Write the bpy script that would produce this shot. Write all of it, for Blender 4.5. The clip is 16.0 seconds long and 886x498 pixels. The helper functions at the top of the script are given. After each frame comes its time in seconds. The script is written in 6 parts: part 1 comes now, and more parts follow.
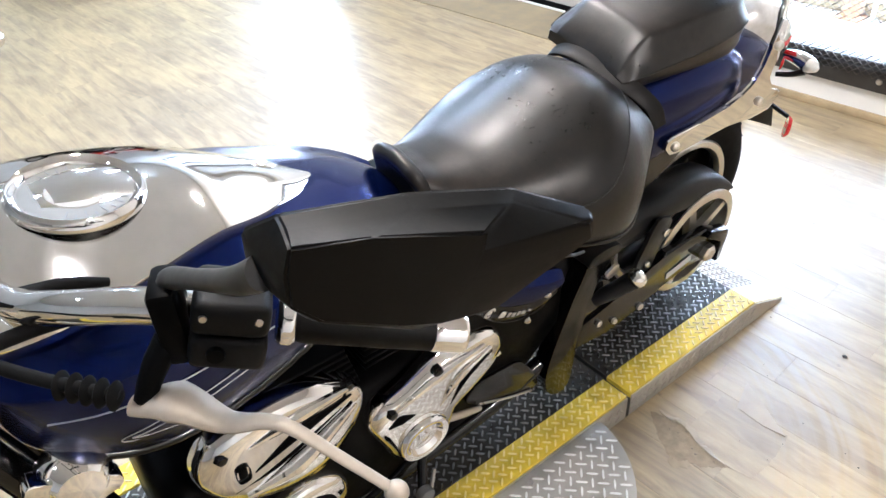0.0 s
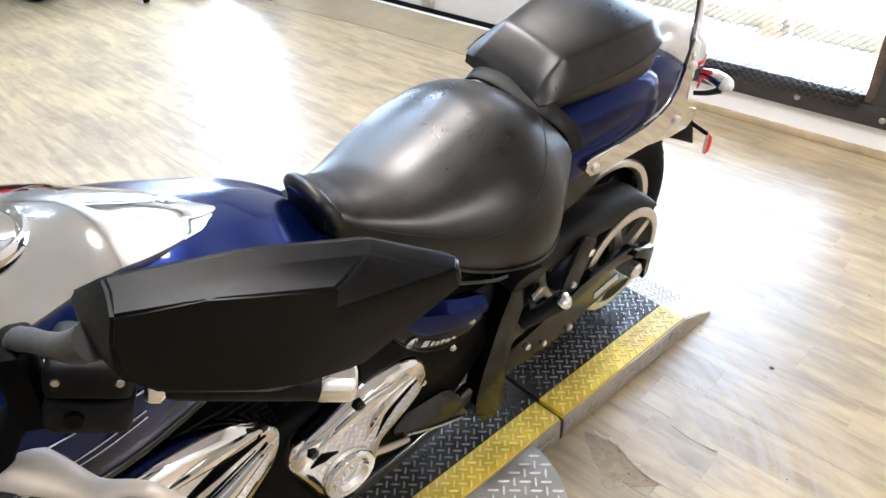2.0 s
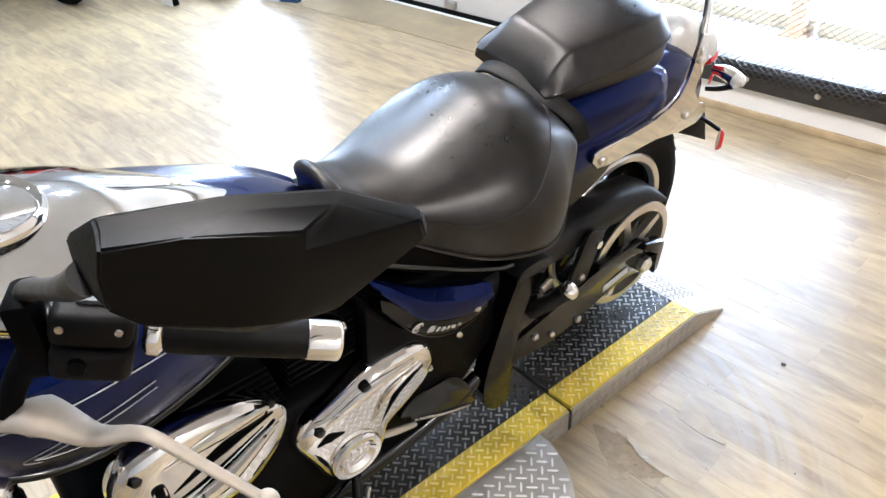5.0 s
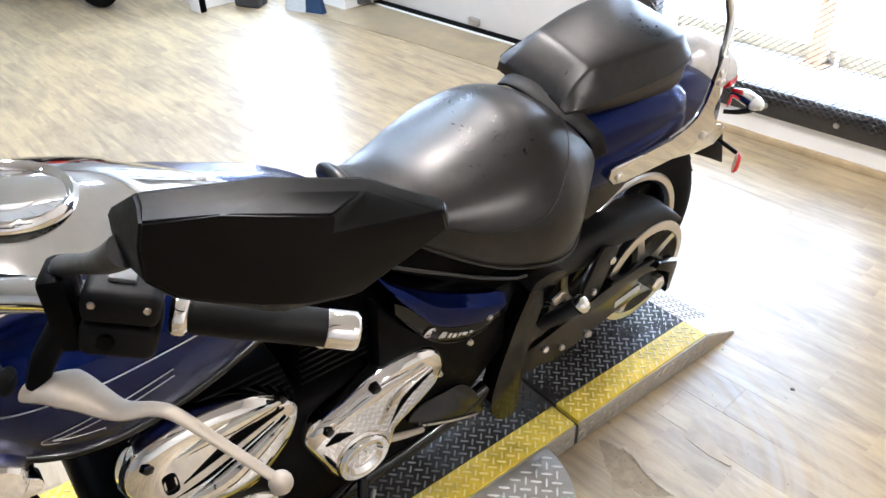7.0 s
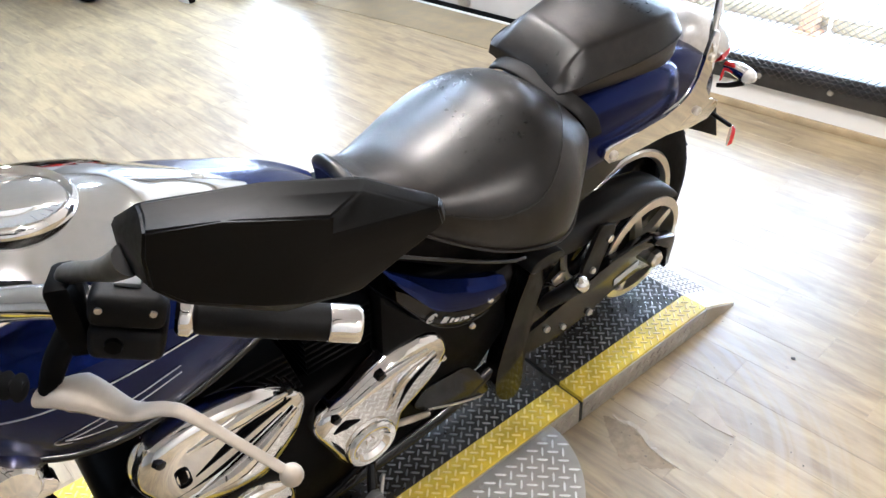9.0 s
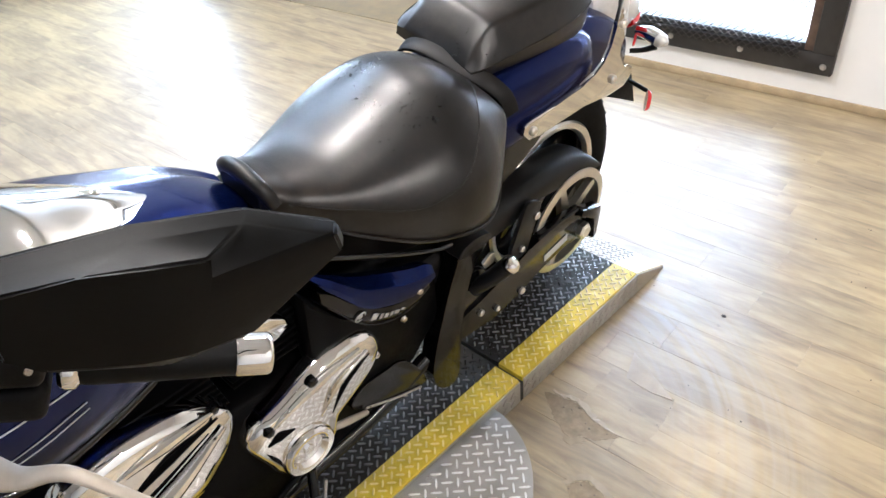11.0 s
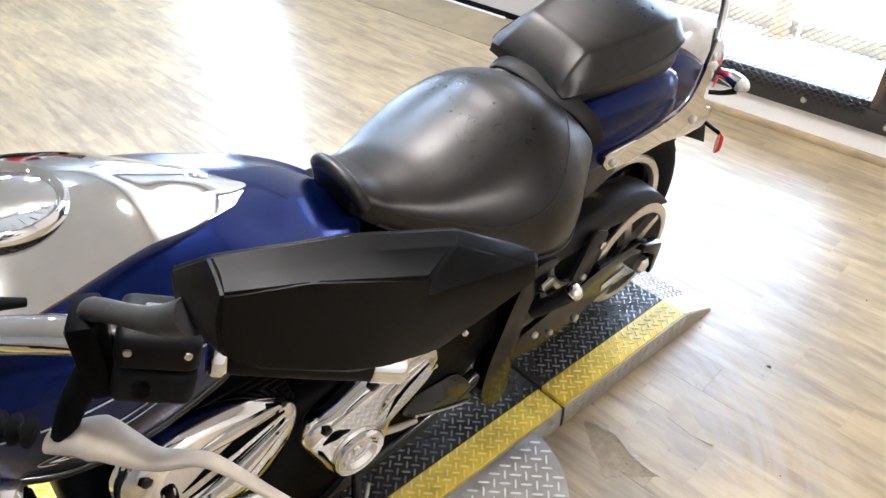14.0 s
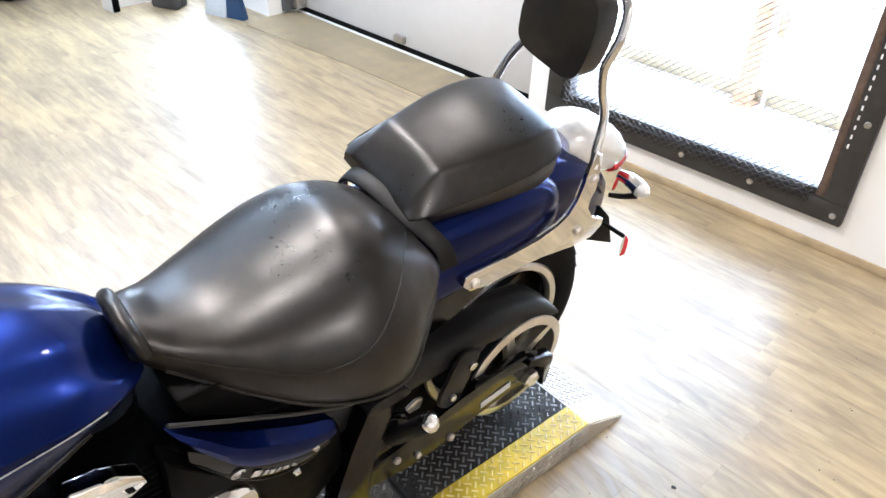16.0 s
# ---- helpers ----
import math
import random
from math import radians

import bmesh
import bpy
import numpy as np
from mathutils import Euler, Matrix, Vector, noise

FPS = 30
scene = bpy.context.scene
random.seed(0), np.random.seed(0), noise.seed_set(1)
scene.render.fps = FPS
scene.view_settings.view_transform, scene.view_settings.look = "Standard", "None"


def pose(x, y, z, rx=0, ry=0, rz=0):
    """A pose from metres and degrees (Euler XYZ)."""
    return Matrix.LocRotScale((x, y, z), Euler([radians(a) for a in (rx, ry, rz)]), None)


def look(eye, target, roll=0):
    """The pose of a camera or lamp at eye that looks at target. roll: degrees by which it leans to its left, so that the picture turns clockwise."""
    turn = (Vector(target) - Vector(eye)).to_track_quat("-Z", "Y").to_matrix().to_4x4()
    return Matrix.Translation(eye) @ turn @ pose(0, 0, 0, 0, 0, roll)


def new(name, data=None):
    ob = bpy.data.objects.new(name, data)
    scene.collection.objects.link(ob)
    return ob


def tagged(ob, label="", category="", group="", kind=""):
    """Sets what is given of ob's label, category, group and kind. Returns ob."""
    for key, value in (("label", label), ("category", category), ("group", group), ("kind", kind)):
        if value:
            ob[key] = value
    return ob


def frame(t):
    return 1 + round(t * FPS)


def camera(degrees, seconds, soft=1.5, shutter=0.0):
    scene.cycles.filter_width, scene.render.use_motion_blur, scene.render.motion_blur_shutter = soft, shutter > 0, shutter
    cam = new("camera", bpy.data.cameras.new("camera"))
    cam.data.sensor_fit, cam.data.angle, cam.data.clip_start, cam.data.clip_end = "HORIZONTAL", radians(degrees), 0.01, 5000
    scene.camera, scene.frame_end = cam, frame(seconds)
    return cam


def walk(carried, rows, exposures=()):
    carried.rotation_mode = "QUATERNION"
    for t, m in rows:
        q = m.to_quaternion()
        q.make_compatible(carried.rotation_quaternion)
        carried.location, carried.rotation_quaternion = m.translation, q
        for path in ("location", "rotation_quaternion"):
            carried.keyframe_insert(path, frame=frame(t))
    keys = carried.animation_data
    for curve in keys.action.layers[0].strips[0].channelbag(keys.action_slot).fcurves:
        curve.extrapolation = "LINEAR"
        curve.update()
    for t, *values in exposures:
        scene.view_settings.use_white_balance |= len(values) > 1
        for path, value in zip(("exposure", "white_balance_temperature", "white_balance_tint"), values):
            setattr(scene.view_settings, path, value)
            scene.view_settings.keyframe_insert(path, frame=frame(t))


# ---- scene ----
cam = camera(61.0, 16.0)
PATH = [
    (0, (0.278, 0.169, 1.488), (-0.955, 1.201, 0.298), -3.5),
    (0.5, (0.305, 0.215, 1.466), (-0.825, 1.3, 0.222), -5.5),
    (1, (0.301, 0.219, 1.478), (-0.856, 1.308, 0.264), -6.3),
    (1.5, (0.294, 0.219, 1.483), (-0.863, 1.316, 0.276), -5.7),
    (2, (0.289, 0.232, 1.485), (-0.867, 1.382, 0.326), -2.4),
    (2.5, (0.286, 0.25, 1.49), (-0.88, 1.479, 0.427), -0.9),
    (3, (0.29, 0.251, 1.489), (-0.942, 1.445, 0.461), -2.4),
    (3.5, (0.317, 0.235, 1.499), (-0.95, 1.368, 0.444), -4.4),
    (4, (0.333, 0.233, 1.483), (-0.895, 1.341, 0.359), -4.5),
    (4.2, (0.333, 0.232, 1.476), (-0.876, 1.342, 0.333), -3.7),
    (6.3, (0.383, 0.214, 1.481), (-0.838, 1.331, 0.358), -2.7),
    (6.5, (0.379, 0.212, 1.483), (-0.861, 1.322, 0.373), -3.0),
    (7, (0.365, 0.203, 1.474), (-0.886, 1.302, 0.366), -1.4),
    (7.5, (0.359, 0.209, 1.471), (-0.849, 1.297, 0.307), -2.7),
    (8, (0.366, 0.214, 1.467), (-0.761, 1.338, 0.256), -2.0),
    (8.5, (0.377, 0.208, 1.478), (-0.808, 1.309, 0.302), -3.7),
    (9, (0.369, 0.202, 1.488), (-0.861, 1.281, 0.338), -3.7),
    (9.5, (0.348, 0.207, 1.489), (-0.85, 1.279, 0.298), -2.5),
    (10, (0.354, 0.256, 1.478), (-0.749, 1.393, 0.257), -4.6),
    (10.2, (0.353, 0.257, 1.482), (-0.752, 1.407, 0.274), -5.6),
    (12.3, (0.329, 0.282, 1.483), (-0.692, 1.457, 0.228), -4.3),
    (12.5, (0.335, 0.289, 1.474), (-0.67, 1.456, 0.198), -5.9),
    (13, (0.323, 0.275, 1.484), (-0.738, 1.413, 0.228), -5.8),
    (13.5, (0.297, 0.255, 1.492), (-0.793, 1.39, 0.258), -4.6),
    (14, (0.256, 0.185, 1.5), (-0.859, 1.337, 0.305), 1.0),
    (14.5, (0.266, 0.082, 1.494), (-0.587, 1.443, 0.303), 4.9),
    (15, (0.253, 0.027, 1.473), (-0.646, 1.33, 0.252), 5.0),
    (15.5, (0.319, 0.289, 1.512), (-0.731, 1.594, 0.419), 2.1),
    (16, (0.32, 0.557, 1.586), (-0.838, 1.725, 0.448), 2.6),
]
walk(cam, [(t, look(eye, target, roll)) for t, eye, target, roll in PATH], [(0, 0.12, 5100, 8), (3, 0.14, 5100, 8), (7.5, 0.08, 5100, 8), (13, 0.01, 5100, 8), (14, 0.06, 5100, 8), (15.5, 0.13, 5100, 8), (16, 0.13, 5100, 8)])

# ---- light ----
world = bpy.data.worlds.new("sky")
scene.world = world
world.use_nodes = True
wn, wl = world.node_tree.nodes, world.node_tree.links
sky = wn.new("ShaderNodeTexSky")
sky.sky_type, sky.sun_disc, sky.sun_elevation, sky.sun_rotation = "NISHITA", False, radians(48), radians(150)
wl.new(sky.outputs[0], wn["Background"].inputs[0])
wn["Background"].inputs[1].default_value = 0.1
sun = new("sun", bpy.data.lights.new("sun", "SUN"))
sun.data.energy, sun.data.angle, sun.data.color = 2.0, radians(4), (1.0, 0.96, 0.9)
sun.matrix_world = look((3, 2, 8), (0, 6.5, 0))


# ---- materials ----
def nodes(name):
    m = bpy.data.materials.new(name)
    m.use_nodes = True
    t = m.node_tree
    return m, t.nodes, t.links, t.nodes["Principled BSDF"]


def noise_node(n, l, scale, detail=4.0, rough=0.55, vec=None, stretch=None):
    tex = n.new("ShaderNodeTexNoise")
    tex.inputs["Scale"].default_value, tex.inputs["Detail"].default_value, tex.inputs["Roughness"].default_value = scale, detail, rough
    src = vec
    if src is None:
        src = n.new("ShaderNodeTexCoord").outputs["Object"]
    if stretch:
        mp = n.new("ShaderNodeMapping")
        mp.inputs["Scale"].default_value = stretch
        l.new(src, mp.inputs[0])
        src = mp.outputs[0]
    l.new(src, tex.inputs["Vector"])
    return tex


def ramp_node(n, l, fac, stops):
    r = n.new("ShaderNodeValToRGB")
    e = r.color_ramp.elements
    while len(e) < len(stops):
        e.new(0.5)
    for k, (p, c) in zip(e, stops):
        k.position = p
        k.color = (c, c, c, 1) if isinstance(c, (int, float)) else (*c, 1)
    l.new(fac, r.inputs[0])
    return r


def bump_node(n, l, height, b, strength=0.2, dist=0.002):
    bp = n.new("ShaderNodeBump")
    bp.inputs["Strength"].default_value, bp.inputs["Distance"].default_value = strength, dist
    l.new(height, bp.inputs["Height"])
    l.new(bp.outputs[0], b.inputs["Normal"])
    return bp


def surface(name, colour, rough=0.5, metal=0.0, vary=0.12, scale=30.0, bump=0.0, rough_vary=0.1, coat=0.0, dist=0.001, spec=0.5):
    """Colour with two scales of tone, uneven gloss and fine relief."""
    m, n, l, b = nodes(name)
    big, small = noise_node(n, l, scale * 0.2, 3), noise_node(n, l, scale, 5)
    mixf = n.new("ShaderNodeMath")
    mixf.operation = "ADD"
    l.new(big.outputs[0], mixf.inputs[0])
    l.new(small.outputs[0], mixf.inputs[1])
    half = n.new("ShaderNodeMath")
    half.operation = "MULTIPLY"
    half.inputs[1].default_value = 0.5
    l.new(mixf.outputs[0], half.inputs[0])
    dark = tuple(c * (1 - vary) for c in colour)
    light = tuple(min(1.0, c * (1 + vary)) for c in colour)
    r = ramp_node(n, l, half.outputs[0], [(0.35, dark), (0.65, light)])
    l.new(r.outputs[0], b.inputs["Base Color"])
    rr = ramp_node(n, l, half.outputs[0], [(0.35, max(0.02, rough - rough_vary)), (0.65, min(1.0, rough + rough_vary))])
    l.new(rr.outputs[0], b.inputs["Roughness"])
    b.inputs["Metallic"].default_value = metal
    b.inputs["Coat Weight"].default_value = coat
    b.inputs["Coat Roughness"].default_value = 0.05
    b.inputs["Specular IOR Level"].default_value = spec
    if bump:
        bump_node(n, l, small.outputs[0], b, bump, dist)
    return m


CHROME = surface("chrome", (0.82, 0.81, 0.80), 0.06, 1.0, 0.04, 40, 0, 0.03)
ALUMINIUM = surface("cast_aluminium", (0.70, 0.67, 0.63), 0.34, 1.0, 0.08, 120, 0.0, 0.06)
SATIN = surface("satin_metal", (0.55, 0.53, 0.5), 0.35, 1.0, 0.1, 80, 0.1)
BLACK = surface("black_plastic", (0.0018, 0.0018, 0.0019), 0.42, 0, 0.2, 150, 0.1, 0.08, spec=0.04)
GRIPRUBBER = surface("grip_rubber", (0.0022, 0.0021, 0.0020), 0.55, 0, 0.2, 160, 0.3, 0.1, spec=0.14)
GLOSSBLACK = surface("black_enamel", (0.003, 0.003, 0.0032), 0.14, 0, 0.2, 60, 0.0, 0.05, coat=0.08, spec=0.3)
LEVERMETAL = surface("bare_cast_metal", (0.36, 0.315, 0.26), 0.5, 0.3, 0.1, 90, 0.1, 0.08)
STEMMETAL = surface("dark_satin_metal", (0.045, 0.045, 0.045), 0.38, 0.6, 0.15, 90, 0.05, 0.06)
RUBBER = surface("rubber", (0.005, 0.005, 0.005), 0.7, 0, 0.25, 200, 0.4, 0.1, spec=0.06)
BLUE = surface("blue_metallic_paint", (0.0040, 0.0106, 0.076), 0.27, 0.85, 0.06, 300, 0, 0.0, coat=0.20, spec=0.06)
REDLENS = surface("red_lens", (0.5, 0.012, 0.015), 0.12, 0, 0.1, 60, 0, 0.04, coat=0.5)
CLEARLENS = surface("clear_lens", (0.75, 0.75, 0.74), 0.1, 0.3, 0.1, 90, 0, 0.05, coat=0.6)
WALLPAINT = surface("white_wall_paint", (0.80, 0.79, 0.77), 0.55, 0, 0.03, 8, 0.08, 0.08)
# grey for the unseen back wall, set to dim reflections in dark parts
BACKPAINT = surface("reflection_dimming_grey", (0.38, 0.37, 0.355), 0.6, 0, 0.06, 8, 0.08, 0.08)
CEILPAINT = surface("ceiling_paint", (0.58, 0.57, 0.55), 0.8, 0, 0.04, 6, 0.05)
DOORPAINT = surface("door_enamel", (0.60, 0.585, 0.56), 0.4, 0, 0.03, 14, 0.06)
FRAMESTEEL = surface("dark_frame_steel", (0.032, 0.030, 0.028), 0.45, 0.2, 0.35, 25, 0.15)
RUSTFRAME = surface("rusted_frame", (0.10, 0.068, 0.048), 0.7, 0, 0.5, 40, 0.3)
MESHSTEEL = surface("expanded_steel", (0.09, 0.075, 0.062), 0.5, 0.6, 0.3, 40, 0.1)
CONCRETE = surface("worn_concrete", (0.26, 0.205, 0.122), 0.6, 0, 0.3, 12, 0.25, 0.15)
REDPAINT = surface("red_paint", (0.42, 0.015, 0.01), 0.25, 0, 0.1, 40, 0, 0.05, coat=0.8)
GREYPLASTIC = surface("grey_plastic", (0.10, 0.105, 0.11), 0.5, 0, 0.15, 60, 0.15)
LIGHTGREY = surface("light_grey_plastic", (0.42, 0.44, 0.46), 0.5, 0, 0.1, 60, 0.1)
CASEPLASTIC = surface("dark_case_plastic", (0.035, 0.036, 0.038), 0.5, 0, 0.15, 60, 0.15)
BLUEPLASTIC = surface("blue_plastic", (0.012, 0.042, 0.115), 0.45, 0, 0.15, 60, 0.1)
YELLOWPLASTIC = surface("yellow_plastic", (0.62, 0.42, 0.02), 0.45, 0, 0.1, 60, 0.1)
CARDBOARD = surface("cardboard", (0.24, 0.13, 0.06), 0.8, 0, 0.15, 30, 0.1)
PAPERWHITE = surface("white_card", (0.75, 0.75, 0.74), 0.6, 0, 0.03, 30, 0.05)
ASPHALT = surface("outdoor_pavement", (0.55, 0.53, 0.5), 0.9, 0, 0.1, 3, 0.1)


def leather(name):
    """Old black leather: soft sheen, cloudy wear tinted brown after the warm lamp blobs, fine grain and creases."""
    m, n, l, b = nodes(name)
    co = n.new("ShaderNodeTexCoord").outputs["Object"]
    big, mid, fine = noise_node(n, l, 6, 3, 0.5, co), noise_node(n, l, 45, 5, 0.6, co), noise_node(n, l, 190, 4, 0.55, co)
    both = n.new("ShaderNodeMath")
    both.operation = "MULTIPLY_ADD"
    l.new(mid.outputs[0], both.inputs[0])
    both.inputs[1].default_value = 0.6
    l.new(big.outputs[0], both.inputs[2])
    # worn patches; their brown also puts the lamps' warm tint into the colour
    r = ramp_node(n, l, both.outputs[0], [(0.55, (0.0025, 0.0024, 0.0023)), (0.80, (0.0052, 0.0044, 0.0038)), (1.08, (0.015, 0.0118, 0.0094))])
    l.new(r.outputs[0], b.inputs["Base Color"])
    rr = ramp_node(n, l, both.outputs[0], [(0.50, 0.24), (1.10, 0.33)])
    b.inputs["Specular IOR Level"].default_value = 0.40
    scar = noise_node(n, l, 14, 4, 0.65, co, (1, 3.0, 1))
    sc = ramp_node(n, l, scar.outputs[0], [(0.47, 0.0), (0.5, 1.0), (0.53, 0.0)])
    speck = noise_node(n, l, 150, 3, 0.6, co)
    dull = ramp_node(n, l, speck.outputs[0], [(0.35, 0.0), (0.75, 0.10)])
    scuffed = n.new("ShaderNodeMath")
    scuffed.operation = "MULTIPLY_ADD"
    l.new(sc.outputs[0], scuffed.inputs[0])
    scuffed.inputs[1].default_value = 0.04
    l.new(dull.outputs[0], scuffed.inputs[2])
    gloss = n.new("ShaderNodeMath")
    l.new(rr.outputs[0], gloss.inputs[0])
    l.new(scuffed.outputs[0], gloss.inputs[1])
    l.new(gloss.outputs[0], b.inputs["Roughness"])
    add = n.new("ShaderNodeMath")
    add.operation = "MULTIPLY_ADD"
    l.new(sc.outputs[0], add.inputs[0])
    add.inputs[1].default_value = -0.16
    l.new(fine.outputs[0], add.inputs[2])
    add2 = n.new("ShaderNodeMath")
    add2.operation = "MULTIPLY_ADD"
    l.new(mid.outputs[0], add2.inputs[0])
    add2.inputs[1].default_value = 0.8
    l.new(add.outputs[0], add2.inputs[2])
    dents = noise_node(n, l, 19, 3, 0.5, co)
    add3 = n.new("ShaderNodeMath")
    add3.operation = "MULTIPLY_ADD"
    l.new(dents.outputs[0], add3.inputs[0])
    add3.inputs[1].default_value = 1.0
    l.new(add2.outputs[0], add3.inputs[2])
    bump_node(n, l, add3.outputs[0], b, 0.12, 0.0011)
    return m


LEATHER = leather("worn_black_leather")


def planks_material():
    """Vinyl boards: long grain, tone per board, scuffs and dirt."""
    m, n, l, b = nodes("vinyl_plank")
    geo = n.new("ShaderNodeNewGeometry").outputs["Position"]
    info = n.new("ShaderNodeObjectInfo")
    isl = n.new("ShaderNodeNewGeometry").outputs["Random Per Island"]
    rnd = n.new("ShaderNodeMath")
    rnd.operation = "ADD"
    l.new(info.outputs["Random"], rnd.inputs[0])
    l.new(isl, rnd.inputs[1])
    comb = n.new("ShaderNodeCombineXYZ")
    sc = n.new("ShaderNodeMath")
    sc.operation = "MULTIPLY"
    sc.inputs[1].default_value = 37.0
    l.new(rnd.outputs[0], sc.inputs[0])
    l.new(sc.outputs[0], comb.inputs[2])
    shift = n.new("ShaderNodeVectorMath")
    l.new(geo, shift.inputs[0])
    l.new(comb.outputs[0], shift.inputs[1])
    grain = noise_node(n, l, 9, 6, 0.62, shift.outputs[0], (0.7, 4.0, 1))
    grain.inputs["Distortion"].default_value = 0.7
    streak = noise_node(n, l, 3.6, 5, 0.6, shift.outputs[0], (0.7, 4.6, 1))
    streak.inputs["Distortion"].default_value = 0.7
    dirt = noise_node(n, l, 1.3, 6, 0.65, geo)
    spots = noise_node(n, l, 30, 3, 0.6, geo)
    g = ramp_node(n, l, grain.outputs[0], [(0.3, (0.165, 0.115, 0.055)), (0.5, (0.300, 0.226, 0.118)), (0.72, (0.420, 0.338, 0.194))])
    s = ramp_node(n, l, streak.outputs[0], [(0.40, (0.180, 0.140, 0.088)), (0.58, (0.42, 0.328, 0.178))])
    mx = n.new("ShaderNodeMix")
    mx.data_type = "RGBA"
    mx.inputs[0].default_value = 0.5
    l.new(g.outputs[0], mx.inputs[6])
    l.new(s.outputs[0], mx.inputs[7])
    d = ramp_node(n, l, dirt.outputs[0], [(0.32, (0.62, 0.60, 0.58)), (0.55, (1, 1, 1))])
    mx2 = n.new("ShaderNodeMix")
    mx2.data_type, mx2.blend_type = "RGBA", "MULTIPLY"
    mx2.inputs[0].default_value = 0.75
    l.new(mx.outputs[2], mx2.inputs[6])
    l.new(d.outputs[0], mx2.inputs[7])
    sp = ramp_node(n, l, spots.outputs[0], [(0.24, (0.35, 0.32, 0.3)), (0.29, (1, 1, 1))])
    mx3 = n.new("ShaderNodeMix")
    mx3.data_type, mx3.blend_type = "RGBA", "MULTIPLY"
    mx3.inputs[0].default_value = 0.6
    l.new(mx2.outputs[2], mx3.inputs[6])
    l.new(sp.outputs[0], mx3.inputs[7])
    # faint grey arcs left by turning tyres
    off = n.new("ShaderNodeVectorMath")
    off.operation = "DISTANCE"
    off.inputs[1].default_value = (-0.52, 1.20, 0.0)
    l.new(geo, off.inputs[0])
    wob = n.new("ShaderNodeMath")
    wob.operation = "MULTIPLY_ADD"
    l.new(dirt.outputs[0], wob.inputs[0])
    wob.inputs[1].default_value = 0.06
    l.new(off.outputs["Value"], wob.inputs[2])
    arc_vec = n.new("ShaderNodeCombineXYZ")
    l.new(wob.outputs[0], arc_vec.inputs[0])
    arcs = noise_node(n, l, 26, 3, 0.6, arc_vec.outputs[0])
    zone = ramp_node(n, l, wob.outputs[0], [(0.50, 0.0), (0.60, 1.0), (0.80, 1.0), (0.92, 0.0)])
    lines = ramp_node(n, l, arcs.outputs[0], [(0.42, 0.0), (0.56, 1.0)])
    patchy = ramp_node(n, l, dirt.outputs[0], [(0.40, 0.9), (0.62, 0.15)])
    am = n.new("ShaderNodeMath")
    am.operation = "MULTIPLY"
    l.new(zone.outputs[0], am.inputs[0])
    l.new(lines.outputs[0], am.inputs[1])
    am2 = n.new("ShaderNodeMath")
    am2.operation = "MULTIPLY"
    l.new(am.outputs[0], am2.inputs[0])
    l.new(patchy.outputs[0], am2.inputs[1])
    am3 = n.new("ShaderNodeMath")
    am3.operation = "MULTIPLY"
    am3.inputs[1].default_value = 0.45
    l.new(am2.outputs[0], am3.inputs[0])
    mx4 = n.new("ShaderNodeMix")
    mx4.data_type = "RGBA"
    l.new(am3.outputs[0], mx4.inputs[0])
    l.new(mx3.outputs[2], mx4.inputs[6])
    mx4.inputs[7].default_value = (0.34, 0.315, 0.28, 1)
    l.new(mx4.outputs[2], b.inputs["Base Color"])
    b.inputs["Specular IOR Level"].default_value = 1.0
    b.inputs["IOR"].default_value = 1.6
    rr = ramp_node(n, l, dirt.outputs[0], [(0.3, 0.46), (0.7, 0.36)])
    l.new(rr.outputs[0], b.inputs["Roughness"])
    bump_node(n, l, grain.outputs[0], b, 0.06, 0.0006)
    return m


PLANK = planks_material()
SUBFLOOR = surface("grey_underlay", (0.15, 0.13, 0.105), 0.7, 0, 0.3, 35, 0.5, 0.1)
TORN = surface("torn_vinyl", (0.25, 0.20, 0.135), 0.88, 0, 0.3, 45, 0.6, 0.1)
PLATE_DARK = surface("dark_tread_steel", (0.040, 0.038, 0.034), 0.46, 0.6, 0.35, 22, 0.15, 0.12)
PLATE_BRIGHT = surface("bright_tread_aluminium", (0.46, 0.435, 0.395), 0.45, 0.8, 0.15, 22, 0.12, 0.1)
# worn steel lugs of the deck, with the motorcycle's shadow darkened into their tone
LUG_DARK = surface("worn_shaded_tread_lugs", (0.42, 0.41, 0.40), 0.30, 0.9, 0.4, 18, 0.1, 0.1)
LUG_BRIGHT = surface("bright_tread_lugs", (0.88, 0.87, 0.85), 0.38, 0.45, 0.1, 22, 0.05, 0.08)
YELLOW = surface("worn_yellow_paint", (0.60, 0.45, 0.028), 0.42, 0, 0.28, 30, 0.2, 0.12)
# lugs paler than the stripe: scuffing plus their highlights put into the colour
LUG_YELLOW = surface("scuffed_highlit_yellow_lugs", (0.80, 0.67, 0.27), 0.5, 0.0, 0.2, 30, 0.1, 0.1, spec=0.5)
WORNYELLOW = surface("bare_worn_yellow", (0.78, 0.68, 0.46), 0.5, 0.1, 0.25, 40, 0.2, 0.12)
GAPBLACK = surface("dark_rubber_strip", (0.012, 0.012, 0.012), 0.7, 0, 0.2, 60, 0.2)


def glass_material():
    m, n, l, b = nodes("window_glass")
    b.inputs["Transmission Weight"].default_value = 1.0
    b.inputs["Roughness"].default_value = 0.0
    b.inputs["IOR"].default_value = 1.45
    b.inputs["Base Color"].default_value = (0.97, 0.98, 0.98, 1)
    return m


GLASS = glass_material()


def glow(name, colour, strength):
    m, n, l, b = nodes(name)
    b.inputs["Emission Color"].default_value = (*colour, 1)
    b.inputs["Emission Strength"].default_value = strength
    b.inputs["Base Color"].default_value = (0.8, 0.8, 0.8, 1)
    return m


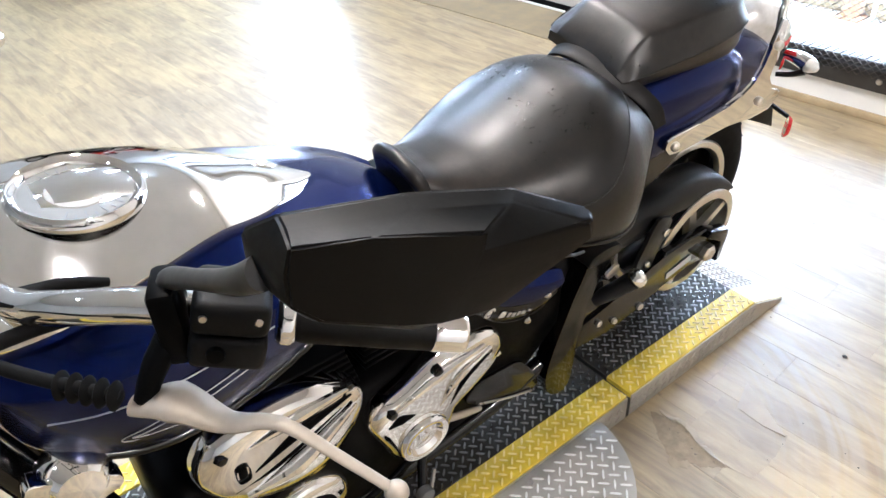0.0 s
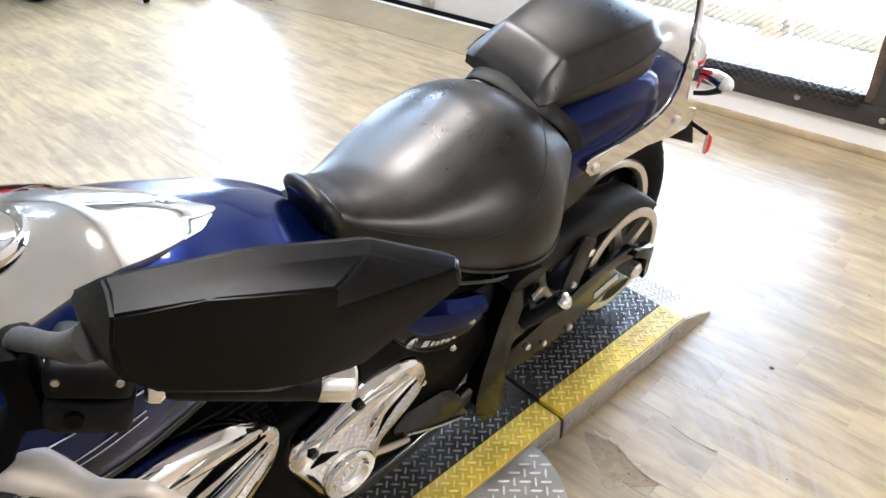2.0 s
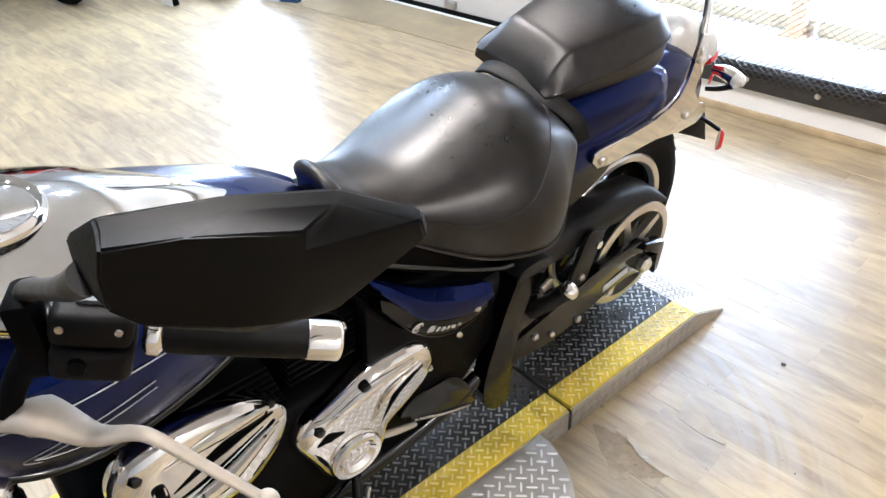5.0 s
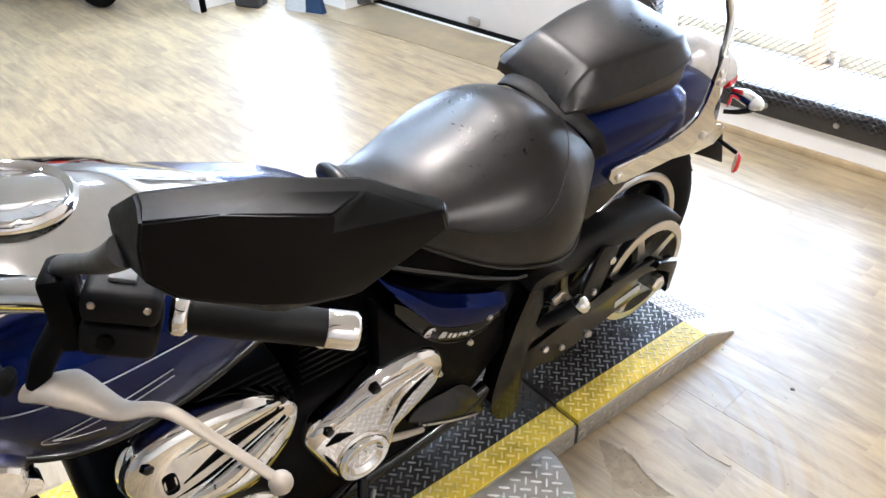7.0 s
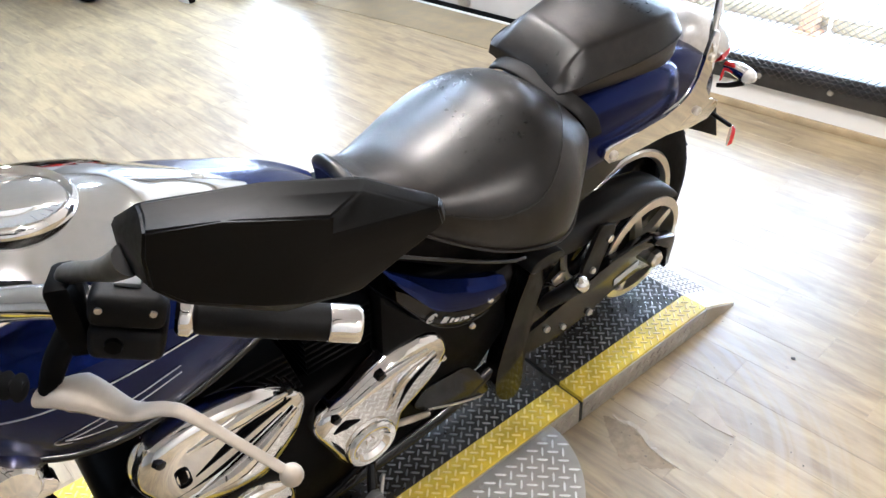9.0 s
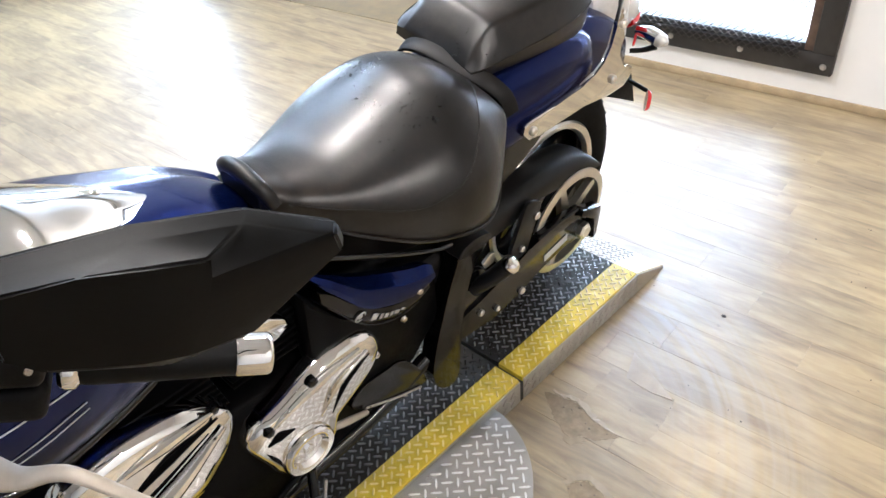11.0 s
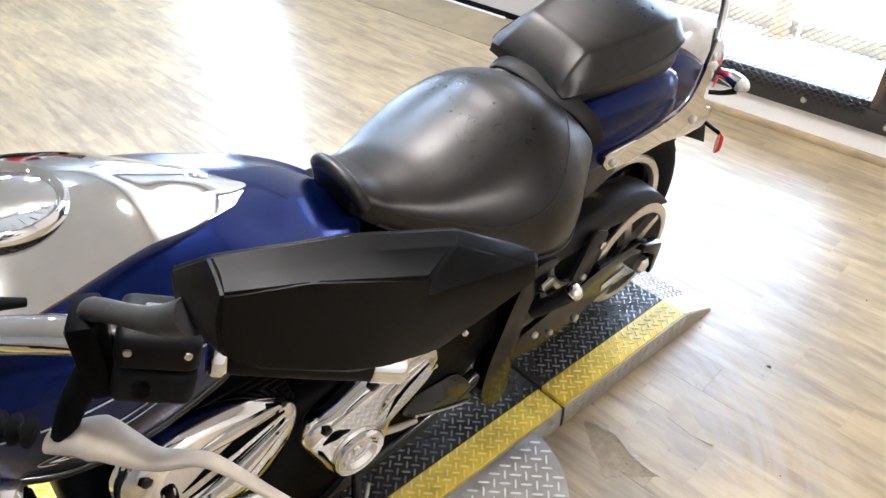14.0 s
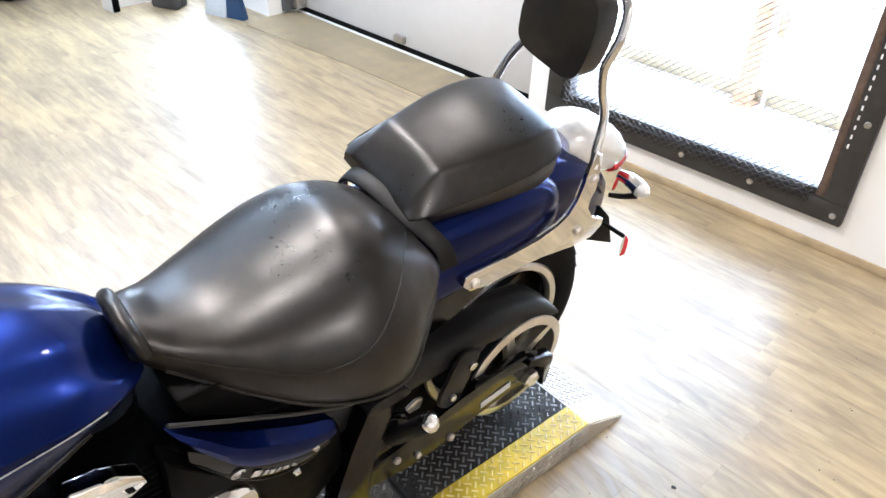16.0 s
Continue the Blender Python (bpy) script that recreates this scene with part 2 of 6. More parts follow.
# ---- mesh helpers ----
def mesh_of(bm, name, material, smooth=40):
    me = bpy.data.meshes.new(name)
    bmesh.ops.recalc_face_normals(bm, faces=bm.faces)
    bm.to_mesh(me)
    bm.free()
    if material:
        me.materials.append(material)
    if smooth:
        me.shade_smooth()
        me.set_sharp_from_angle(angle=radians(smooth))
    return me


def part(name, bm, material, parent, label="", smooth=40, m=None):
    ob = new(name, mesh_of(bm, name, material, smooth))
    ob.parent = parent
    if m is not None:
        ob.matrix_basis = m
    if label:
        tagged(ob, label)
    return ob


def thing(name, label, category, m=None, kind="", group=""):
    ob = new(name)
    ob.empty_display_size = 0.1
    if m is not None:
        ob.matrix_basis = m
    return tagged(ob, label, category, group, kind)


def solid(name, bm, material, label="", category="", kind="", m=None, smooth=40, group=""):
    ob = new(name, mesh_of(bm, name, material, smooth))
    if m is not None:
        ob.matrix_basis = m
    return tagged(ob, label, category, group, kind)


def box(lo, hi, bevel=0.0, seg=2, bm=None):
    own = bm is None
    b2 = bmesh.new()
    bmesh.ops.create_cube(b2, size=1)
    for v in b2.verts:
        v.co = Vector([lo[i] + (hi[i] - lo[i]) * (v.co[i] + 0.5) for i in range(3)])
    if bevel:
        bmesh.ops.bevel(b2, geom=b2.edges[:], offset=bevel, segments=seg, affect="EDGES", profile=0.5)
    return b2 if own else merge(bm, b2)


def merge(bm, other, m=None):
    if m is not None:
        bmesh.ops.transform(other, matrix=m, verts=other.verts)
    me = bpy.data.meshes.new("tmp")
    other.to_mesh(me)
    other.free()
    bm.from_mesh(me)
    bpy.data.meshes.remove(me)
    return bm


def moved(bm, m):
    bmesh.ops.transform(bm, matrix=m, verts=bm.verts)
    return bm


def loft(rings, closed=True, caps=True):
    """A skin over rings of equally many points."""
    bm = bmesh.new()
    rows = [[bm.verts.new(p) for p in ring] for ring in rings]
    k = len(rows[0])
    for a, b in zip(rows, rows[1:]):
        for i in range(k if closed else k - 1):
            j = (i + 1) % k
            bm.faces.new((a[i], a[j], b[j], b[i]))
    if caps and closed:
        bm.faces.new(rows[0][::-1])
        bm.faces.new(rows[-1])
    return bm


def smooth_path(points, per=8):
    """Catmull-Rom through the points."""
    p = [Vector(q) for q in points]
    p = [2 * p[0] - p[1]] + p + [2 * p[-1] - p[-2]]
    out = []
    for i in range(1, len(p) - 2):
        a, b, c, d = p[i - 1 : i + 3]
        for s in range(per):
            t = s / per
            out.append(0.5 * (2 * b + (c - a) * t + (2 * a - 5 * b + 4 * c - d) * t**2 + (3 * b - a - 3 * c + d) * t**3))
    return out + [p[-2]]


def tube(points, radius, per=8, sides=12, flat=1.0, straight=False):
    """A round (or flattened) bar along a path; radius: one number or one for each given point."""
    path = [Vector(q) for q in points] if straight else smooth_path(points, per)
    radii = radius if isinstance(radius, (list, tuple)) else [radius] * len(points)
    rings, up = [], None
    for i, q in enumerate(path):
        d = (path[min(i + 1, len(path) - 1)] - path[max(i - 1, 0)]).normalized()
        if up is None:
            up = Vector((0, 0, 1)) if abs(d.z) < 0.9 else Vector((1, 0, 0))
        side = d.cross(up).normalized()
        up = side.cross(d).normalized()
        f = i / max(1, len(path) - 1) * (len(radii) - 1)
        k = min(int(f), len(radii) - 2)
        r = radii[k] + (radii[k + 1] - radii[k]) * (f - k)
        rings.append([q + r * (math.cos(a) * side + flat * math.sin(a) * up) for a in (2 * math.pi * s / sides for s in range(sides))])
    return loft(rings)


def turned(profile, sides=32, axis="x"):
    """A body of revolution from (radius, along) pairs."""
    rings = []
    for r, h in profile:
        ring = []
        for s in range(sides):
            a = 2 * math.pi * s / sides
            u, v = r * math.cos(a), r * math.sin(a)
            ring.append({"x": (h, u, v), "y": (u, h, v), "z": (u, v, h)}[axis])
        rings.append(ring)
    return loft(rings)


def ring_of(profile, sides=48, axis="x"):
    """A closed ring whose cross-section is the closed loop of (radius, along) pairs."""
    return loft_loop([[{"x": (h, r * math.cos(a), r * math.sin(a)), "y": (r * math.cos(a), h, r * math.sin(a)), "z": (r * math.cos(a), r * math.sin(a), h)}[axis] for r, h in profile] for a in (2 * math.pi * s / sides for s in range(sides))])


def loft_loop(rings):
    bm = bmesh.new()
    rows = [[bm.verts.new(p) for p in ring] for ring in rings]
    k = len(rows[0])
    for a, b in zip(rows, rows[1:] + rows[:1]):
        for i in range(k):
            j = (i + 1) % k
            bm.faces.new((a[i], a[j], b[j], b[i]))
    return bm


def slab(outline, lo, hi, axis="x", bevel=0.0, seg=2):
    """A flat outline of pairs, given thickness from lo to hi along axis; edges rounded."""
    def at(p, h):
        return {"x": (h, p[0], p[1]), "y": (p[0], h, p[1]), "z": (p[0], p[1], h)}[axis]

    bm = loft([[at(p, lo) for p in outline], [at(p, hi) for p in outline]])
    if bevel:
        bmesh.ops.bevel(bm, geom=bm.edges[:], offset=bevel, segments=seg, affect="EDGES", profile=0.5, clamp_overlap=True)
    return bm


def round_outline(points, per=6):
    """A closed smooth outline through the pairs."""
    k = len(points)
    out = []
    for i in range(k):
        a, b, c, d = (Vector(points[(i + j - 1) % k]) for j in range(4))
        for s in range(per):
            t = s / per
            out.append(tuple(0.5 * (2 * b + (c - a) * t + (2 * a - 5 * b + 4 * c - d) * t**2 + (3 * b - a - 3 * c + d) * t**3)))
    return out


def interp(table, y):
    """Smooth values from rows of (y, values...)."""
    ys = [r[0] for r in table]
    y = min(max(y, ys[0]), ys[-1])
    i = max(0, min(len(ys) - 2, next((k for k in range(len(ys) - 1) if y <= ys[k + 1]), len(ys) - 2)))
    a, b, c, d = table[max(i - 1, 0)], table[i], table[i + 1], table[min(i + 2, len(ys) - 1)]
    h = c[0] - b[0]
    t = (y - b[0]) / h
    out = []
    for k in range(1, len(b)):
        m0 = (c[k] - a[k]) / (c[0] - a[0]) * h
        m1 = (d[k] - b[k]) / (d[0] - b[0]) * h
        out.append((2 * t**3 - 3 * t**2 + 1) * b[k] + (t**3 - 2 * t**2 + t) * m0 + (3 * t**2 - 2 * t**3) * c[k] + (t**3 - t**2) * m1)
    return out


def body(table, across, count=40):
    """A skin along y: table rows (y, values...), across(values) gives the ring of (x, z) at that y."""
    y0, y1 = table[0][0], table[-1][0]
    rings = []
    for i in range(count + 1):
        y = y0 + (y1 - y0) * i / count
        rings.append([(x, y, z) for x, z in across(interp(table, y))])
    return loft(rings)


def superring(w, zt, zb, power=2.6, k=28, crown=0.0):
    """A rounded closed section of half-width w between zb and zt."""
    out = []
    zc, h = (zt + zb) / 2, (zt - zb) / 2
    for s in range(k):
        a = 2 * math.pi * s / k
        c, d = math.cos(a), math.sin(a)
        x = w * math.copysign(abs(c) ** (2 / power), c)
        z = zc + h * math.copysign(abs(d) ** (2 / power), d)
        out.append((x, z))
    return out

# ---- the room ----
WALL = pose(0, 3.29, 0, 0, 0, 1.9)  # along x, +y into the wall
BIKE = pose(-0.610, 0.70, 0.075, 0, 0, -3.8)  # x to the machine's left, y to its rear, z from the lift's top
CEIL = 3.1
GX0, GX1, GTOP = -3.95, -1.80, 2.4  # garage opening
WX0, WX1, WZ0, WZ1 = -1.68, -0.31, 0.13, 2.15  # grilled window


def wall_piece(name, lo, hi, m, label):
    return solid(name, box(lo, hi), BACKPAINT if "grey" in label else WALLPAINT, label, "wall", "structure", m)


WL = "white painted wall at the shop front"
wall_piece("wall_north_1", (-4.13, 0, 0), (GX0, 0.3, CEIL), WALL, WL)
wall_piece("wall_north_2", (GX0, 0, GTOP), (GX1, 0.3, CEIL), WALL, WL)
wall_piece("wall_north_3", (GX1, 0, 0), (WX0 + 0.03, 0.3, CEIL), WALL, WL)
wall_piece("wall_north_4", (WX0 + 0.03, 0, 0), (WX1 - 0.03, 0.3, WZ0 + 0.03), WALL, WL)
wall_piece("wall_north_5", (WX0 + 0.03, 0, WZ1 - 0.03), (WX1 - 0.03, 0.3, CEIL), WALL, WL)
wall_piece("wall_north_6", (WX1 - 0.03, 0, 0), (3.2, 0.3, CEIL), WALL, WL)
# left part of the front with a second framed opening
SX0, SX1, SZ0, SZ1 = -5.35, -4.13, 0.14, 2.3
wall_piece("wall_north_7", (-9.2, 0, 0), (SX0, 0.3, CEIL), WALL, WL)
wall_piece("wall_north_8", (SX0, 0, 0), (SX1, 0.3, SZ0), WALL, WL)
wall_piece("wall_north_9", (SX0, 0, SZ1), (SX1, 0.3, CEIL), WALL, WL)
wall_piece("wall_east", (3.0, -5.2, 0), (3.2, 3.35, CEIL), None, "plain white painted side wall")
wall_piece("wall_west", (-9.2, -5.2, 0), (-9.0, 3.0, CEIL), None, "plain white painted side wall")
# the back wall is out of view; its grey only controls reflected light
wall_piece("wall_south", (-9.0, -5.2, 0), (3.0, -5.0, CEIL), None, "unseen back wall, grey to dim reflections")
solid("ceiling", box((-9.2, -5.2, CEIL), (3.2, 3.7, CEIL + 0.15)), CEILPAINT, "plain painted shop ceiling", "ceiling", "structure")
solid("floor", box((-9.2, -5.2, -0.12), (3.2, 3.6, -0.006)), SUBFLOOR, "wood-look vinyl plank floor with worn patches", "floor", "structure")
floor_ob = bpy.data.objects["floor"]

# ground outside and bright daylight beyond the openings
solid("ground", box((-40, 3.75, -0.2), (40, 60, -0.03)), ASPHALT, "sunlit pale pavement outside the shop", "pavement", "structure")
bd = bmesh.new()
bmesh.ops.create_grid(bd, x_segments=1, y_segments=1, size=1)
solid("backdrop", moved(bd, pose(-2.5, 7.5, 3.0, 90, 0, 0) @ Matrix.Diagonal((14, 5, 1, 1))), glow("bright_overcast_sky", (0.93, 0.97, 1.0), 20.0), "white overexposed daylight outside", "sky", "structure")

# concrete threshold strip in front of the garage door
TH = [(GX0 + 0.05, -0.205), (-3.44, -0.172), (-3.0, -0.150), (-2.6, -0.142), (-2.2, -0.146), (GX1 + 0.05, -0.15), (GX1, 0.0), (GX1, 0.30), (GX0, 0.30), (GX0, 0.0)]
solid("threshold", slab(TH, -0.05, 0.004, "z", 0.002), CONCRETE, "worn bare concrete strip along the garage door", "threshold", "structure", WALL)
# baseboard at the foot of the front wall
for bx0, bx1 in ((WX0 - 0.08, 3.0),):
    solid("baseboard", box((bx0, -0.012, 0.0), (bx1, -0.001, 0.035), 0.003), surface("tan_baseboard", (0.38, 0.29, 0.17), 0.5, 0, 0.2, 20, 0.1), "low tan vinyl edging along the white wall", "baseboard", "structure", WALL)


def garage_door():
    door = thing("garage_door", "white sectional garage door, closed, with a black bottom seal", "garage door", WALL, "structure")
    z = 0.035
    for h in (0.52, 0.52, 0.52, 0.52, 0.45):
        p = part("panel", box((GX0 + 0.01, 0.235, z), (GX1 - 0.01, 0.285, z + h - 0.005), 0.008), DOORPAINT, door)
        for cx in (GX0 + 0.55, GX0 + 1.07, GX0 + 1.6):
            part("hinge", box((cx - 0.03, 0.22, z + h - 0.035), (cx + 0.03, 0.234, z + h + 0.02), 0.004), SATIN, p)
        z += h
    part("bottom_seal", box((GX0 + 0.01, 0.228, 0.006), (GX1 - 0.01, 0.27, 0.04), 0.006), RUBBER, door, "black rubber bottom seal")
    part("bottom_rail", box((GX0 + 0.02, 0.215, -0.002), (GX1 - 0.62, 0.226, 0.014), 0.002), PAPERWHITE, door, "pale worn threshold rail")
    part("lift_bracket", box((-2.98, 0.2, 0.055), (-2.90, 0.234, 0.10), 0.006), SATIN, door, "small metal bracket")
    part("roller_bracket", box((GX0 + 0.03, 0.16, 0.04), (GX0 + 0.10, 0.232, 0.24), 0.01), SATIN, door, "metal corner bracket")
    part("track", box((GX0 + 0.003, 0.10, 0.02), (GX0 + 0.035, 0.20, 2.35), 0.006), GREYPLASTIC, door, "grey steel track")
    part("track", box((GX1 - 0.035, 0.10, 0.02), (GX1 - 0.003, 0.20, 2.35), 0.006), GREYPLASTIC, door, "grey steel track")
    return door


garage_door()


def grilled_window():
    win = thing("window_1", "steel-framed shop window behind an expanded metal grille", "window", WALL, "structure")
    w = 0.085
    fr = {"sill": (WX0, WZ0, WX1, WZ0 + w), "head": (WX0, WZ1 - w, WX1, WZ1), "l": (WX0, WZ0 + w, WX0 + w, WZ1 - w), "r": (WX1 - w, WZ0 + w, WX1, WZ1 - w)}
    for k, (x0, z0, x1, z1) in fr.items():
        part("window_frame", box((x0, -0.03, z0), (x1, 0.02, z1), 0.004), FRAMESTEEL, win, "dark bolted steel frame")
    part("inner_frame", box((WX1 - w - 0.035, -0.018, WZ0 + w), (WX1 - w - 0.001, 0.05, WZ1 - w), 0.004), RUSTFRAME, win, "rust-brown inner upright")
    part("inner_frame", box((WX0 + w + 0.001, -0.018, WZ0 + w), (WX0 + w + 0.03, 0.05, WZ1 - w), 0.004), FRAMESTEEL, win)
    part("lower_rail", box((WX0 + w + 0.03, -0.016, WZ0 + w), (WX1 - w - 0.035, 0.05, WZ0 + w + 0.028), 0.004), FRAMESTEEL, win)
    part("lock_plate", box((WX0 + w, -0.04, WZ0 + w + 0.42), (WX0 + w + 0.16, 0.03, WZ0 + w + 0.50), 0.006), FRAMESTEEL, win, "dark lock plate")
    bolts = [(WX1 - 0.035, WZ0 + 0.035), (WX1 - 0.36, WZ0 + 0.045), (WX1 - 0.66, WZ0 + 0.045), (WX1 - 1.0, WZ0 + 0.045), (WX1 - 0.035, WZ0 + 0.40), (WX1 - 0.035, WZ0 + 0.8), (WX0 + 0.04, WZ0 + 0.47), (WX0 + 0.04, WZ0 + 0.9)]
    for bx, bz in bolts:
        part("bolt", moved(turned([(0.0005, -0.007), (0.009, -0.006), (0.013, 0.0), (0.0005, 0.0)], 12, "y"), Matrix.Translation((bx, -0.03, bz))), SATIN, win)
    # perforated slots along the right upright
    for i in range(40):
        z = WZ0 + 0.30 + i * 0.036
        part("slot", box((WX1 - w + 0.012, -0.0325, z), (WX1 - w + 0.018, -0.0302, z + 0.016)), PAPERWHITE, win)
    pane = part("pane", box((WX0 + w, 0.10, WZ0 + w), (WX1 - w, 0.106, WZ1 - w)), GLASS, win, "clear glass pane")
    pane.visible_shadow = False
    # expanded metal: zig-zag strands sharing their knots
    cw, ch, th = 0.032, 0.0135, 0.0021
    x0, x1, z0, z1 = WX0 + w + 0.005, WX1 - w - 0.036, WZ0 + w - 0.03, WZ1 - w
    verts, faces = [], []
    rows, cols = int((z1 - z0) / ch), int((x1 - x0) / (cw / 2))
    for r in range(rows):
        zc = z0 + (r + 0.5) * ch
        base = len(verts)
        for c in range(cols + 1):
            x = x0 + c * cw / 2
            up = ch / 2 if (c + r) % 2 else -ch / 2
            z = zc + up * 0.92
            for dz, dy in ((-th, 0.0), (th, -0.004)):
                verts += [(x, -0.036 + dy, z + dz), (x, -0.033 + dy, z + dz)]
        for c in range(cols):
            a, b = base + 4 * c, base + 4 * (c + 1)
            faces += [(a, b, b + 2, a + 2), (a + 1, a + 3, b + 3, b + 1), (a, a + 1, b + 1, b), (a + 2, b + 2, b + 3, a + 3)]
    me = bpy.data.meshes.new("grille")
    me.from_pydata(verts, [], faces)
    me.materials.append(MESHSTEEL)
    g = new("grille", me)
    g.parent = win
    tagged(g, "diamond-pattern expanded steel grille", kind="stuff")


grilled_window()


def side_window():
    win = thing("window_2", "dark-framed glazed shop door beside the garage door", "window", WALL, "structure")
    w = 0.06
    for x0, z0, x1, z1 in ((SX0, SZ0, SX1, SZ0 + w), (SX0, SZ1 - w, SX1, SZ1), (SX0, SZ0 + w, SX0 + w, SZ1 - w), (SX1 - w, SZ0 + w, SX1, SZ1 - w)):
        part("window_frame", box((x0, -0.02, z0), (x1, 0.06, z1), 0.004), FRAMESTEEL, win)
    x0, x1, z0 = SX0 + 0.16, SX1 - 0.13, SZ0 + 0.15
    for a in ((x0, z0, x1, z0 + 0.03), (x0, z0 + 0.03, x0 + 0.03, SZ1 - 0.12), (x1 - 0.03, z0 + 0.03, x1, SZ1 - 0.12)):
        part("sash", box((a[0], -0.005, a[1]), (a[2], 0.05, a[3]), 0.003), GREYPLASTIC, win)
    part("panel", box((SX0 + w, 0.0, SZ0 + w), (SX1 - w, 0.04, z0 - 0.002), 0.002), PAPERWHITE, win)
    pane = part("pane", box((SX0 + w, 0.055, z0), (SX1 - w, 0.059, SZ1 - w)), GLASS, win, "clear glass pane")
    pane.visible_shadow = False


side_window()

# slender post, pole and kerb outside the grilled window
TAN = surface("tan_weathered_paint", (0.40, 0.24, 0.13), 0.8, 0, 0.2, 20, 0.2)
post = thing("outdoor_post", "slender tan square post standing outside the window", "post", pose(-1.27, 4.43, -0.03))
part("shaft", box((-0.042, -0.042, 0.012), (0.042, 0.042, 2.2), 0.006), TAN, post)
part("base_plate", box((-0.07, -0.07, 0.0), (0.07, 0.07, 0.0115), 0.002, 1), TAN, post)
pole = thing("outdoor_pole", "thin white pole standing beside the post outside", "pole", pose(-1.165, 4.43, -0.03))
part("tube", tube([(0, 0, 0.0), (0, 0, 1.0), (0, 0, 2.2)], 0.010, 2, 10), PAPERWHITE, pole)
part("lock", box((-0.024, -0.028, 0.40), (0.024, -0.0105, 0.50), 0.006), TAN, pole)
solid("kerb", box((-2.2, 4.475, -0.03), (0.6, 4.56, 0.055), 0.01), CONCRETE, "low concrete kerb outside the window", "kerb", "structure")

# ceiling lamps
WARM, COOL = glow("warm_lamp_lens", (1.0, 0.78, 0.52), 22.0), glow("white_lamp_lens", (0.95, 0.98, 1.0), 22.0)
LAMPS = [(-0.6, 0.6), (-1.6, 1.3), (-3.0, 0.8), (-4.2, 0.8), (-5.6, 0.8), (-1.4, 2.6), (-3.0, 2.1), (-4.2, 2.1), (-5.6, 2.1), (2.45, 0.65), (-0.6, -1.6), (-3.0, -1.6)]
for k, (lx, ly) in enumerate(LAMPS):
    warm = k % 2 == 1 and lx > -2 or k in (0, 9)
    lamp = thing("ceiling_light", "round recessed ceiling light, switched on, %s white" % ("warm" if warm else "neutral"), "ceiling light", pose(lx, ly, CEIL), group="ceiling lights")
    part("trim", ring_of([(0.085, -0.001), (0.11, -0.001), (0.11, -0.012), (0.09, -0.016)], 24, "z"), PAPERWHITE, lamp)
    part("lens", turned([(0.0005, -0.004), (0.083, -0.004), (0.083, -0.002), (0.0005, -0.002)], 24, "z"), WARM if warm else COOL, lamp)
    li = bpy.data.lights.new("ceiling_lamp", "AREA")
    li.shape, li.size, li.energy, li.color = "DISK", 0.17, (36 if ly > 2 else 12) if lx < -2 else (85 if k == 1 else 90 if k == 9 else 42 if k == 0 else 20), (1.0, 0.79, 0.59) if warm else ((0.92, 0.97, 1.0) if lx < -2 else (1.0, 0.98, 0.96))
    lo = new("ceiling_lamp", li)
    lo.matrix_basis = pose(lx, ly, CEIL - 0.02)

# ---- the lift ----
LX0, LX1, LYF, LYG, LYB, LYE, LH = -0.46, 0.165, -2.1, 0.622, 1.15, 1.305, 0.075
STRIPE = 0.083


def lug_mesh(name, material, length=0.0205, width=0.0052, height=0.0030):
    """One raised tread bar, pointed at both ends."""
    pts = [(-length / 2, 0), (-length * 0.3, width / 2), (length * 0.3, width / 2), (length / 2, 0), (length * 0.3, -width / 2), (-length * 0.3, -width / 2)]
    bm = bmesh.new()
    lo = [bm.verts.new((x, y, -0.0005)) for x, y in pts]
    hi = [bm.verts.new((x * 0.86, y * 0.55, height)) for x, y in pts]
    bm.faces.new(hi)
    for i in range(6):
        j = (i + 1) % 6
        bm.faces.new((lo[i], lo[j], hi[j], hi[i]))
    return bm


def tread(name, area, matrix, material, parent, pitch=0.0195, angle=45.0, keep=None, length=0.0225):
    """All the tread bars of one plate, in the usual crossed pattern, as one raised relief."""
    x0, y0, x1, y1 = area
    src = lug_mesh(name, material, length)
    base = [v.co.copy() for v in src.verts]
    src.verts.index_update()
    polys = [[v.index for v in f.verts] for f in src.faces]
    src.free()
    verts, faces = [], []
    cx, cy, c45 = (x0 + x1) / 2, (y0 + y1) / 2, math.cos(radians(angle))
    s45 = math.sin(radians(angle))
    reach = int(math.hypot(x1 - x0, y1 - y0) / 2 / pitch) + 2
    for i in range(-reach, reach + 1):
        for j in range(-reach, reach + 1):
            px, py = cx + (i * c45 - j * s45) * pitch, cy + (i * s45 + j * c45) * pitch
            if not (x0 + 0.005 < px < x1 - 0.005 and y0 + 0.006 < py < y1 - 0.006) or (keep and not keep(px, py)):
                continue
            a = radians(angle if (i + j) % 2 else angle + 90)
            rot = Matrix.Rotation(a, 4, "Z")
            k = len(verts)
            verts += [matrix @ (rot @ co + Vector((px, py, 0))) for co in base]
            faces += [[k + q for q in p] for p in polys]
    me = bpy.data.meshes.new(name)
    me.from_pydata([tuple(v) for v in verts], [], faces)
    me.materials.append(material)
    ob = new(name, me)
    ob.parent = parent
    tagged(ob, kind="stuff")
    return ob


lift = thing("motorcycle_lift", "steel tread-plate motorcycle lift with yellow painted edges", "lift", BIKE @ Matrix.Translation((0, 0, -LH)))
top = LH


